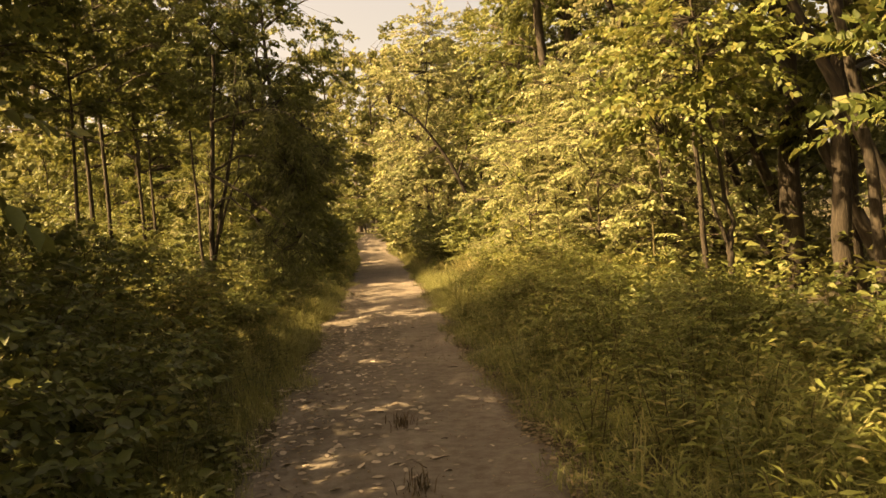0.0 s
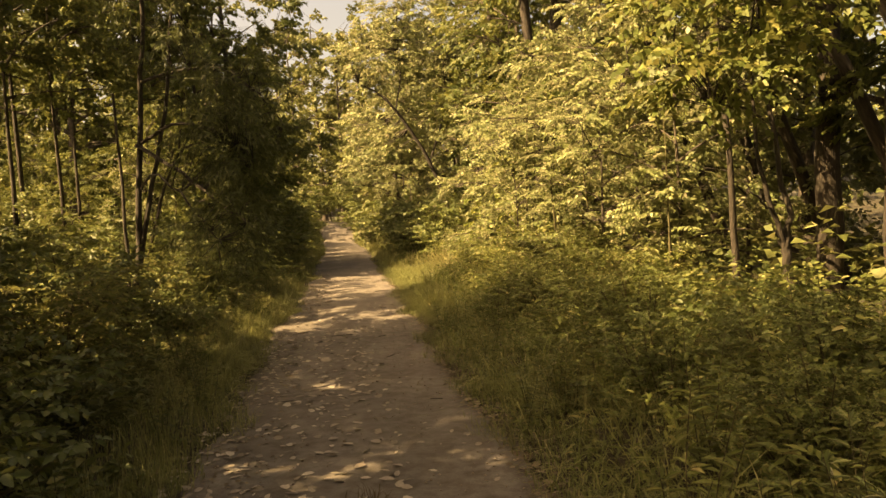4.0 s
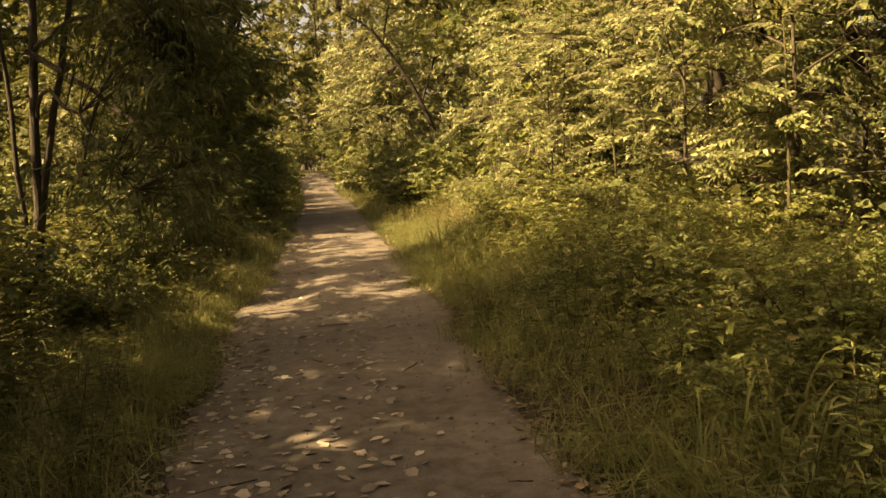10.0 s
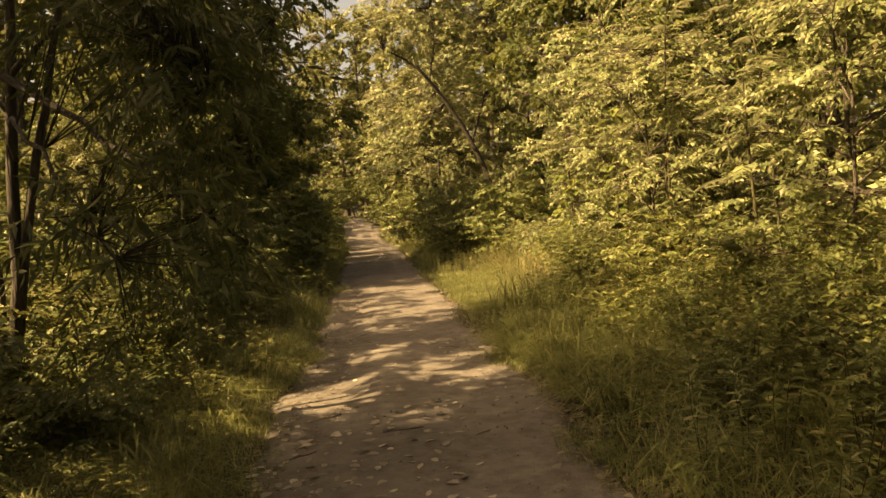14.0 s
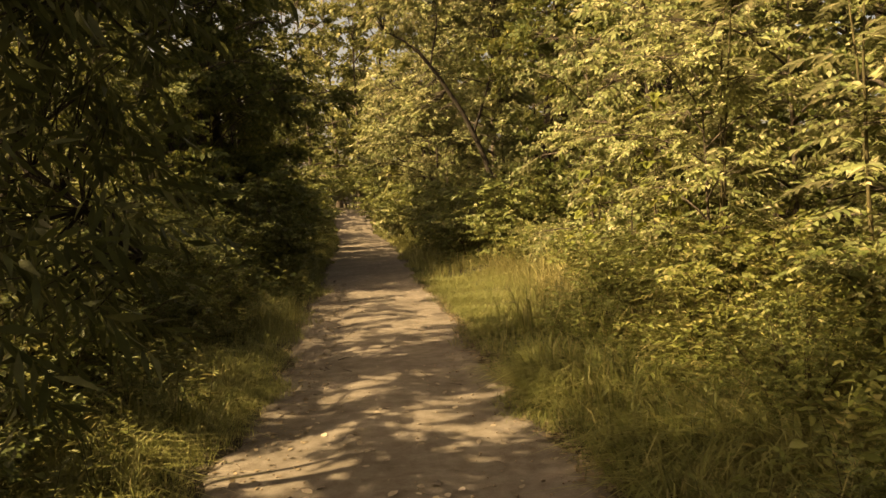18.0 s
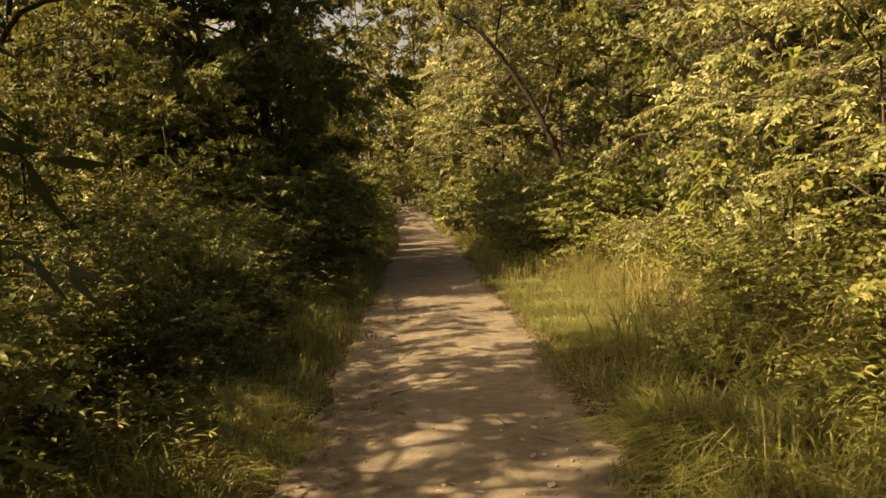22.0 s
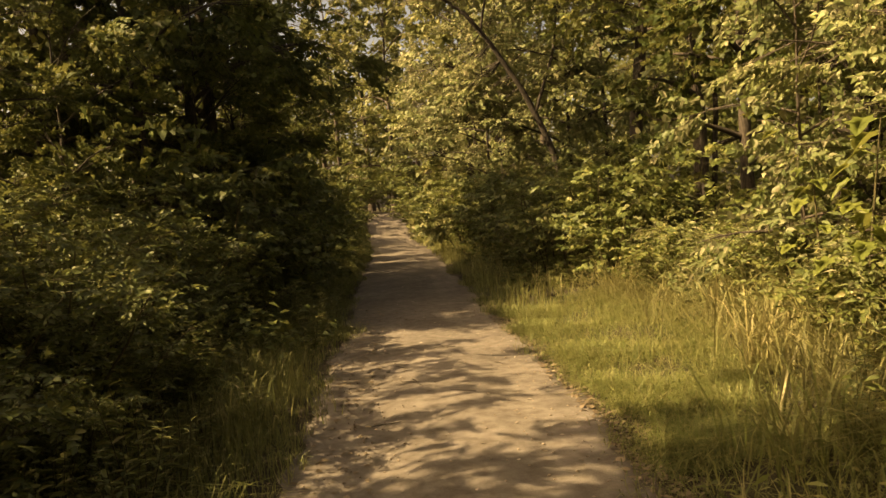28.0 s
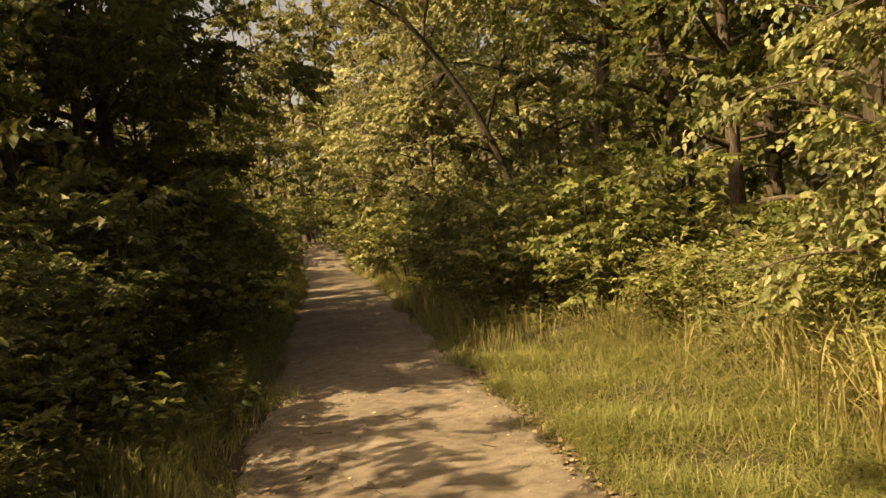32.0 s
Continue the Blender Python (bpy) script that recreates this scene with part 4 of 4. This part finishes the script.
for k, (x, y, h, n, lean) in enumerate(((3.55, 17.5, 3.3, 24, (0.1, -0.1)), (3.9, 18.3, 3.6, 26, (0.2, 0.0)), (4.5, 16.6, 3.4, 24, (-0.2, 0.1)), (3.5, 15.2, 2.5, 18, (-0.1, 0.0)), (4.3, 19.8, 3.4, 22, (-0.2, -0.1)), (5.1, 15.0, 3.2, 20, (0.0, 0.1)), (4.6, 13.6, 2.6, 16, (0.1, 0.1)))):
    pinnate_sapling(x, y, h, n, 300 + k, "slim sapling with tiers of feathered sunlit yellow-green leaves", lean)


def lobed_leaf(rng, p, az, tilt, size):
    """A broad five-lobed leaf on its stalk, folded a little along the middle."""
    out = np.array([math.cos(az), math.sin(az), 0.0])
    side = np.array([-math.sin(az), math.cos(az), 0.0])
    up = np.array([0, 0, 1.0])
    out, up = out * math.cos(tilt) - up * math.sin(tilt), up * math.cos(tilt) + out * math.sin(tilt)
    foot = p + out * size * 0.45
    shape = ((0.0, 0.0), (-0.08, 0.30), (0.18, 0.30), (0.30, 0.52), (0.45, 0.27), (0.72, 0.22), (1.0, 0.0))
    rows = []
    for sign in (1.0, -1.0):
        for a, b in shape:
            rows.append(foot + out * size * a + side * sign * size * b + up * size * (0.12 * b - 0.14 * a * a) * 1.2)
    n = len(shape)
    mid = foot + out * size * 0.42 - up * size * 0.03
    V = np.array(rows + [mid])
    F = [(o + i, o + i + 1, 2 * n) for o in (0, n) for i in range(n - 1)]
    stalk, SF = thin_stems(p[None], foot[None], 0.002, 0.0012)
    SF3 = np.concatenate([SF[:, [0, 1, 2]], SF[:, [0, 2, 3]]])
    return joined([(V, np.array(F)), (stalk, SF3)])


def broad_sapling(x, y, height, leaves, size, seed, label, lean=(0.0, 0.0)):
    rng = np.random.default_rng(seed)
    root = tagged(new("broad_leaved_sapling"), label, "sapling", "saplings with broad lobed leaves")
    root.location = (x, y, float(land(x, y)) - 0.02)
    q = np.linspace(0, 1, 8)
    stem = np.stack([lean[0] * q ** 1.4, lean[1] * q ** 1.4, q * height], 1)
    V, F = tube_arrays(stem, np.linspace(0.016, 0.004, 8), 6)
    put("stem", fast_mesh("stem", V, F, STEM, True), root)
    for i in range(leaves):
        u = 0.4 + 0.6 * (i + 0.5) / leaves
        p = np.array([np.interp(u, q, stem[:, c]) for c in range(3)])
        az = i * 2.39996 + rng.uniform(-0.5, 0.5)
        p = p + np.array([math.cos(az), math.sin(az), 0.15]) * rng.uniform(0.0, 0.3)
        V, F = lobed_leaf(rng, p, az, rng.uniform(0.15, 0.75), size * rng.uniform(0.7, 1.15))
        put("broad_leaf", fast_mesh("broad_leaf", V, F, LEAF_BROAD), root)
    return root


for k, (x, y, h, n, sz, lean) in enumerate(((3.0, 19.8, 1.75, 26, 0.20, (0.1, -0.1)), (3.45, 19.0, 2.6, 34, 0.17, (0.1, 0.0)), (3.25, 20.7, 1.6, 20, 0.16, (0.0, 0.1)), (3.7, 21.8, 2.9, 38, 0.15, (0.1, 0.1)), (3.35, 18.3, 1.5, 18, 0.15, (0.05, 0.0)))):
    broad_sapling(x, y, h, n, sz, 340 + k, "sapling with broad lobed sunlit green leaves", lean)


# ---- verges ----
def scatter(rng, n, x0, x1, y0, y1, clump=0.8, power=1.4):
    """Points in uneven patches: x0 and x1 run with y as given."""
    y = rng.uniform(y0, y1, n * 3)
    u = rng.uniform(0, 1, n * 3)
    x = x0(y) + (x1(y) - x0(y)) * u
    k = 0.5 + 0.25 * np.sin(x / clump * 2.1 + 1.3 * np.sin(y / clump)) + 0.25 * np.sin(y / clump * 1.7 + x * 2)
    keep = rng.uniform(0, 1, n * 3) < np.clip(k, 0.22, 1) ** power
    x, y = x[keep][:n], y[keep][:n]
    return x, y


def grass(name, label, n, x0, x1, y0, y1, h0, h1, width, lean, mat, seed, clump=0.8, edge=0.0):
    rng = np.random.default_rng(seed)
    x, y = scatter(rng, n, x0, x1, y0, y1, clump)
    h = rng.uniform(h0, h1, len(x)) * (0.7 + 0.5 * np.sin(x * 3.1 + y * 2.3) ** 2)
    if edge:
        off = np.abs(x - middle(y)) - half_width(y)
        h *= np.clip(0.3 + off / edge, 0.3, 1.0)
    root = np.stack([x, y, land(x, y)], 1)
    V, F = blade_arrays(rng, root, h, width, lean)
    return tagged(put(name, fast_mesh(name, V, F, mat)), label, "grass", "", "stuff")


def right(a):
    return lambda y: middle(y) + half_width(y) + a + 0.10 * np.sin(y * 1.9) + 0.07 * np.sin(y * 4.7)


def left(a):
    return lambda y: middle(y) - half_width(y) - a - 0.10 * np.sin(y * 1.7 + 1) - 0.07 * np.sin(y * 5.1)


grass("grass", "shaded green verge grass beside the path", 27000, right(-0.02), right(2.4), 3, 18.9, 0.12, 0.38, 0.0085, 1.4, GRASS, 61, 0.7, 0.5)
grass("grass", "sunlit short yellow-green grass by the path", 28000, right(-0.03), lambda y: right(1.05)(y) + 0.25 * np.clip(y - 20, 0, 2), 18.8, 25.3, 0.05, 0.22, 0.0075, 1.6, GRASS, 62, 0.4, 0.3)
grass("grass", "bright grass tussock at the path's edge", 6500, right(0.0), right(0.9), 13.7, 16.7, 0.18, 0.5, 0.012, 1.3, GRASS, 63, 0.5, 0.3)
grass("grass", "tall straw-coloured grass in the verge", 4600, right(1.2), right(3.0), 16.6, 25.2, 0.35, 0.9, 0.008, 1.7, STRAW, 64, 0.9)
grass("grass", "long arching grass in the shady verge", 6000, right(0.2), right(2.6), 3, 18.5, 0.3, 0.62, 0.009, 1.2, GRASS, 65, 0.9)
grass("grass", "shaded grass along the path's edge", 22000, left(1.35), left(-0.02), 10.2, 19, 0.12, 0.42, 0.009, 1.4, GRASS, 66, 0.7, 0.4)
grass("grass", "thin shaded grass under the shrubs", 14000, left(0.9), left(0.0), 19, 40, 0.18, 0.42, 0.008, 0.55, GRASS, 67, 0.7, 0.35)
grass("grass", "thin grass along the far path", 14000, right(0.0), right(1.3), 25.2, 60, 0.2, 0.5, 0.012, 0.5, GRASS, 68, 1.0, 0.4)
grass("grass", "sparse grass along the far path's edge", 8000, left(1.3), left(0.0), 40, 62, 0.2, 0.5, 0.013, 0.5, GRASS, 69, 1.0, 0.4)
grass("grass", "sparse grass blades under the near shrubs", 7000, left(0.9), left(0.0), 2, 10.2, 0.12, 0.3, 0.006, 0.5, GRASS, 70, 0.5, 0.4)


grass("grass", "short grass creeping onto the path's edge", 9000, right(-0.14), right(0.45), 3, 28, 0.06, 0.2, 0.006, 1.0, GRASS, 85, 0.4)
grass("grass", "short shaded grass creeping onto the path's edge", 9000, left(0.4), left(-0.12), 3, 28, 0.06, 0.18, 0.006, 1.0, GRASS, 86, 0.4)


def arching_tuft(x, y, h, n, mat, seed, label):
    """A tuft of long grass blades that bow over to all sides, each of four bent faces."""
    rng = np.random.default_rng(seed)
    az = rng.uniform(0, 2 * math.pi, n)
    d = np.stack([np.cos(az), np.sin(az), np.zeros(n)], 1)
    w = np.stack([-np.sin(az), np.cos(az), np.zeros(n)], 1)
    hh = (h * rng.uniform(0.55, 1.1, n))[:, None]
    reach = rng.uniform(0.25, 0.85, n)[:, None]
    root = np.stack([rng.normal(0, 0.16, n), rng.normal(0, 0.16, n), np.full(n, -0.03)], 1)
    rings = []
    for q, wd in ((0.0, 0.005), (0.3, 0.0055), (0.6, 0.005), (0.85, 0.0035), (1.0, 0.0006)):
        c = root + np.array([0, 0, 1.0]) * hh * (1.55 * q - (0.55 + 0.5 * reach) * q ** 2.2) + d * hh * reach * q ** 1.5
        rings += [c - w * wd, c + w * wd]
    V = np.stack(rings, 1).reshape(-1, 3)
    F = (np.arange(n)[:, None, None] * 10 + np.arange(4)[None, :, None] * 2 + np.array([0, 1, 3, 2])[None, None]).reshape(-1, 4)
    ob = tagged(new("grass_tuft", fast_mesh("grass_tuft", V, F, mat)), label, "grass tuft", "long grass tufts in the verge")
    ob.location = (x, y, float(land(x, y)))


for k, (x, y, h) in enumerate(((2.45, 19.39, 0.75), (2.55, 20.26, 0.85), (2.75, 20.77, 0.9), (2.95, 21.36, 0.9), (3.05, 22.22, 0.85), (2.85, 19.91, 1.0), (2.3, 18.79, 0.7), (3.0, 19.48, 0.95), (3.3, 20.26, 1.05), (2.9, 20.77, 0.8), (3.4, 21.11, 1.0), (3.1, 21.88, 0.9), (3.5, 22.47, 0.95), (2.9, 18.61, 0.9), (2.6, 17.75, 0.8), (3.2, 23.39, 0.8), (2.8, 24.38, 0.8))):
    arching_tuft(x, y, h * 0.9, 75, STRAW, 700 + k, "tuft of long arching straw-coloured grass")
for k, (x, y, h) in enumerate(((2.3, 5.42, 0.7), (2.6, 6.24, 0.6), (2.0, 9.46, 0.6), (2.9, 7.99, 0.75), (2.4, 11.93, 0.6), (2.2, 17.31, 0.75), (1.9, 18.53, 0.7), (-1.4, 16, 0.5), (-1.3, 13.15, 0.45), (1.8, 15.49, 0.55), (-1.25, 20.34, 0.5))):
    arching_tuft(x, y, h, 90, GRASS, 720 + k, "tuft of long arching green grass")


def undergrowth(name, label, n, x0, x1, y0, y1, h0, h1, per, leaf, mat, seed, clump=1.0, shape="oval", edge=0.0):
    """Thick leafy herbs that no one could count: stems and their leaves, lower towards the path."""
    rng = np.random.default_rng(seed)
    x, y = scatter(rng, n, x0, x1, y0, y1, clump, 1.0)
    n = len(x)
    a = np.stack([x, y, land(x, y) - 0.03], 1)
    h = rng.uniform(h0, h1, n) * (0.75 + 0.25 * np.sin(x * 2.3 / clump + 2.1 * np.sin(y * 1.1 / clump)))
    if edge:
        h *= np.clip(0.3 + (np.abs(x - middle(y)) - half_width(y)) / edge, 0.3, 1.0)
    b = a + np.stack([rng.normal(0, 0.2, n) * h, rng.normal(0, 0.2, n) * h, h], 1)
    s = rng.uniform(0.1, 1.0, (n, per)) ** 0.7
    w = rng.uniform(0, 2 * math.pi, (n, per))
    base = (a[:, None] + (b - a)[:, None] * s[..., None]).reshape(-1, 3)
    ax = np.stack([np.cos(w), np.sin(w), rng.uniform(-0.25, 0.55, (n, per))], -1).reshape(-1, 3)
    base = base + unit(ax) * rng.uniform(0, 0.07, (n * per, 1))
    nn = np.array([0, 0, 1.0]) + rng.normal(0, 0.4, (n * per, 3))
    sz = rng.uniform(0.55, 1.25, n * per)
    V, F = joined([leaf_arrays(base, ax, nn, leaf[0] * sz, leaf[1] * sz, shape, 0.25, 0.2), thin_stems(a, b - 0.12 * (b - a), 0.0018, 0.0008)])
    return tagged(put(name, fast_mesh(name, V, F, mat)), label, "undergrowth", "", "stuff")


undergrowth("undergrowth", "dense green herbs on the shady bank", 2700, right(0.75), right(3.4), 2.5, 18.4, 0.3, 0.85, 17, (0.062, 0.034), LEAF_WEED, 71, 1.0, "oval", 1.3)
undergrowth("undergrowth", "narrow-leaved herbs among the verge grass", 1500, right(0.2), right(2.2), 2.5, 18.4, 0.25, 0.7, 14, (0.10, 0.02), LEAF_WEED, 79, 0.8, "diamond", 1.1)
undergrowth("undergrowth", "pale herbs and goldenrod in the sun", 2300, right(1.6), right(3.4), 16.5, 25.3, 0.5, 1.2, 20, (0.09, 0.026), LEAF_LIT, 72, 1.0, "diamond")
undergrowth("undergrowth", "low leafy herbs under the near shrubs", 1700, left(2.2), left(0.1), 2.4, 8.6, 0.15, 0.6, 11, (0.085, 0.05), LEAF_SHRUB, 73, 1.0, "oval", 0.8)
undergrowth("undergrowth", "shaded herbs behind the verge grass", 1900, left(2.6), left(0.75), 8.6, 22, 0.2, 0.62, 12, (0.08, 0.035), LEAF_WEED, 74, 1.0, "diamond")
undergrowth("undergrowth", "dark herbs along the far path", 1700, left(2.2), left(0.2), 22, 60, 0.3, 0.9, 11, (0.12, 0.06), LEAF_SHRUB, 75, 1.0, "diamond", 0.9)
undergrowth("undergrowth", "sunlit herbs along the far path", 1700, right(0.5), right(2.6), 26, 60, 0.3, 0.9, 11, (0.12, 0.06), LEAF_WEED, 76, 1.0, "diamond", 0.9)
undergrowth("undergrowth", "leafy forest floor between the trees", 2600, lambda y: 4.4 + 0 * y, lambda y: 13 + 0 * y, -8, 62, 0.4, 1.6, 12, (0.17, 0.10), LEAF_FAR, 77, 2.0, "diamond")
undergrowth("undergrowth", "leafy forest floor in the shade", 2200, lambda y: -13 + 0 * y, lambda y: -3.6 + 0 * y, -8, 62, 0.4, 1.5, 12, (0.17, 0.10), LEAF_FAR, 78, 2.0, "diamond")
for k in range(70):
    y = rnd(4, 26)
    stand(WEEDS[k % 3], float(right(rnd(0.25, 1.9) + (1.5 if y > 19.5 else 0))(y)), y, rnd(0.7, 1.15), rnd(0, 6.3), "weeds in the sunny verge")
# some take the paler leaf colour, in place of sunlight on this clump
for k in range(9):
    stand(WEEDS[1 if k % 3 else 2], 1.95 + rnd(-0.3, 0.35), 9.3 + rnd(-0.4, 0.4), rnd(0.8, 1.0), rnd(0, 6.3), "weeds in the sunny verge")
for k in range(14):
    stand(WEEDS[1 if k % 2 else 0], -1.5 + rnd(-0.3, 0.3), 19.4 + rnd(-1.6, 1.6), rnd(0.8, 1.0), rnd(0, 6.3), "weeds in the shady verge")
for k in range(55):
    y = rnd(5, 26)
    stand(WEEDS[(k + 1) % 3], float(left(rnd(0.15, 1.1))(y)), y, rnd(0.55, 0.95), rnd(0, 6.3), "weeds in the shady verge")


# ---- distance ----
def woodland(name, label, n, place, leaf, seed):
    """Far woods: countless leaf clumps, filled down to the ground."""
    rng = np.random.default_rng(seed)
    p = place(rng, n)
    ax = rand_dirs(rng, len(p))
    ax[:, 2] *= 0.5
    nn = rand_dirs(rng, len(p)) + np.array([0, 0, 0.6])
    sz = rng.uniform(0.6, 1.3, len(p))
    V, F = leaf_arrays(p, ax, nn, leaf * sz, leaf * 0.62 * sz)
    return tagged(put(name, fast_mesh(name, V, F, LEAF_FAR)), label, "woods", "", "stuff")


def clumps(rng, n, xr, yr, top, per=42, r=0.9):
    m = n // per
    x, y = rng.uniform(*xr, m), rng.uniform(*yr, m)
    z = rng.uniform(0.02, 1.0, m) ** 0.85 * top(x, y) * rng.uniform(0.75, 1.0, m)
    c = np.stack([x, y, rise(y) + z], 1)
    return (c[:, None] + rand_dirs(rng, m * per).reshape(m, per, 3) * rng.uniform(0, 1, (m, per, 1)) ** 0.4 * r * rng.uniform(0.6, 1.4, (m, 1, 1))).reshape(-1, 3)


def left_top(x, y):
    low = np.exp(-((y - 21.5) / 4.0) ** 4)
    return np.where(y > 26, 13.0 - 5.5 * np.exp(-((y - 39.5) / 6.0) ** 4), 7.0 + (np.abs(x) - 10).clip(0, 9) * 0.5) * (1 - low) + (np.abs(x) * 0.9 - 3.8).clip(2, 9) * low


woodland("woods", "dark woods behind the trees of the shady side", 38000, lambda r, n: clumps(r, n, (-18, -10), (-8, 64), left_top), 0.30, 81)
woodland("woods", "sunlit woods behind the trees of the sunny side", 38000, lambda r, n: clumps(r, n, (9.0, 17), (-8, 64), lambda x, y: 12.5 + 0 * x), 0.30, 82)
woodland("woods", "grey-green woods beyond the bend", 26000, lambda r, n: clumps(r, n, (-22, 22), (82, 98), lambda x, y: 14.5 + 2 * np.sin(x * 0.7), 42, 1.5), 0.5, 83)
woodland("woods", "woods behind the start of the path", 9000, lambda r, n: clumps(r, n, (-12, 12), (-16, -9), lambda x, y: 10 + 0 * x, 42, 1.4), 0.5, 84)


woodland("woods", "woods reaching away on the shady side", 15000, lambda r, n: clumps(r, n, (-42, -18), (-20, 95), lambda x, y: 9.5 + 0 * x, 30, 1.8), 0.8, 87)
woodland("woods", "woods reaching away on the sunny side", 15000, lambda r, n: clumps(r, n, (17, 42), (-20, 95), lambda x, y: 12 + 0 * x, 30, 1.8), 0.8, 88)


# ---- litter on the path ----
def litter(name, label, n, seed, u0, u1, y0, y1, size, mat, pull=1.0):
    rng = np.random.default_rng(seed)
    y = rng.uniform(y0, y1, n)
    u = u0 + (u1 - u0) * rng.uniform(0, 1, n) ** pull
    x = middle(y) + u * half_width(y)
    z = np.where(np.abs(u) < 0.98, path_height(np.clip(u, -1, 1), y) + 0.004, land(x, y) + 0.012)
    w = rng.uniform(0, 2 * math.pi, n)
    tilt = rng.normal(0, 0.12, n)
    ax = np.stack([np.cos(w), np.sin(w), tilt * 0.5], 1)
    nn = np.stack([rng.normal(0, 0.25, n), rng.normal(0, 0.25, n), np.ones(n)], 1)
    sz = rng.uniform(0.55, 1.2, n)
    V, F = leaf_arrays(np.stack([x, y, z], 1), ax, nn, size * sz, size * 0.66 * sz * rng.uniform(0.6, 1.25, n), "oval", -0.05, 0.12)
    return tagged(put(name, fast_mesh(name, V, F, mat)), label, "fallen leaves", "", "stuff")


litter("fallen_leaves", "pale dry leaves strewn over the shady half of the path", 1050, 91, -1.08, 0.3, 3.5, 14.5, 0.078, DEAD_LEAF, 1.5)
litter("fallen_leaves", "dry leaves scattered over the path", 260, 92, -0.9, 1.0, 3.5, 17, 0.065, DEAD_LEAF)
litter("fallen_leaves", "curled brown leaves along the verge", 5200, 93, 1.22, 0.88, 3.5, 27, 0.055, LITTER)
litter("fallen_leaves", "small dark leaves under the shrubs", 1900, 94, -1.25, -0.5, 4, 27, 0.045, LITTER)
litter("fallen_leaves", "few small dry leaves on the sunlit path", 160, 95, -0.6, 1.0, 18, 34, 0.04, DEAD_LEAF)


def pebbles(n, seed):
    rng = np.random.default_rng(seed)
    y = rng.uniform(3.5, 26, n)
    u = np.sign(rng.normal(0, 1, n)) * rng.uniform(0, 1, n) ** 0.6
    x = middle(y) + u * half_width(y) * 0.98
    c = np.stack([x, y, path_height(u, y) + 0.002], 1)
    o = np.array([[1, 0, 0], [0, 1, 0], [-1, 0, 0], [0, -1, 0], [0, 0, 0.7], [0, 0, -0.7]])
    r = rng.uniform(0.004, 0.013, n)
    V = (c[:, None] + o[None] * r[:, None, None] * rng.uniform(0.7, 1.3, (n, 6, 1))).reshape(-1, 3)
    F = (np.arange(n)[:, None] * 6 + np.array([[0, 1, 4, 1, 2, 4, 2, 3, 4, 3, 0, 4, 1, 0, 5, 2, 1, 5, 3, 2, 5, 0, 3, 5]])).reshape(-1, 3)
    tagged(put("pebbles", fast_mesh("pebbles", V, F, STONE)), "small stones and grit on the dirt path", "pebbles", "", "stuff")


pebbles(2600, 96)


def twig_on_path(x, y, length, turn):
    line = np.array([[-0.5, 0, 0], [-0.2, 0.03, 0.004], [0.15, -0.02, 0.002], [0.5, 0.04, 0.006]]) * length
    V, F = tube_arrays(line, np.array([0.004, 0.004, 0.003, 0.0015]), 5)
    ob = tagged(new("twig", fast_mesh("twig", V, F, BARK_DARK, True)), "thin dry twig lying on the path", "twig", "twigs on the path")
    u = (x - float(middle(y))) / float(half_width(y))
    ob.matrix_basis = pose(x, y, float(path_height(u, y)) + 0.006, 0, 0, turn)


for k in range(26):
    y = rnd(4.5, 24)
    twig_on_path(float(middle(y)) + rnd(-0.9, 0.9), y, rnd(0.1, 0.32), rnd(0, 360))


def dry_tuft(x, y, h, n, seed):
    rng = np.random.default_rng(seed)
    u = (x - float(middle(y))) / float(half_width(y))
    root = np.stack([rng.normal(0, 0.05, n), rng.normal(0, 0.09, n), np.zeros(n)], 1)
    V, F = blade_arrays(rng, root, rng.uniform(0.4, 1.1, n) * h, 0.006, 0.9)
    ob = tagged(new("dry_tuft", fast_mesh("dry_tuft", V, F, DRY)), "small dark dry grass tuft growing in the path", "grass tuft", "dry tufts in the path")
    ob.location = (x, y, float(path_height(u, y)))


DRY = leaf_material("dry_grass", (0.03, 0.022, 0.012), (0.06, 0.045, 0.024), (0.10, 0.075, 0.04), (0.15, 0.11, 0.06), 0.15, 0.8, 0.2)
dry_tuft(0.3, 7.6, 0.16, 70, 1)
dry_tuft(0.34, 6.05, 0.15, 55, 2)
dry_tuft(0.31, 5.75, 0.12, 40, 3)
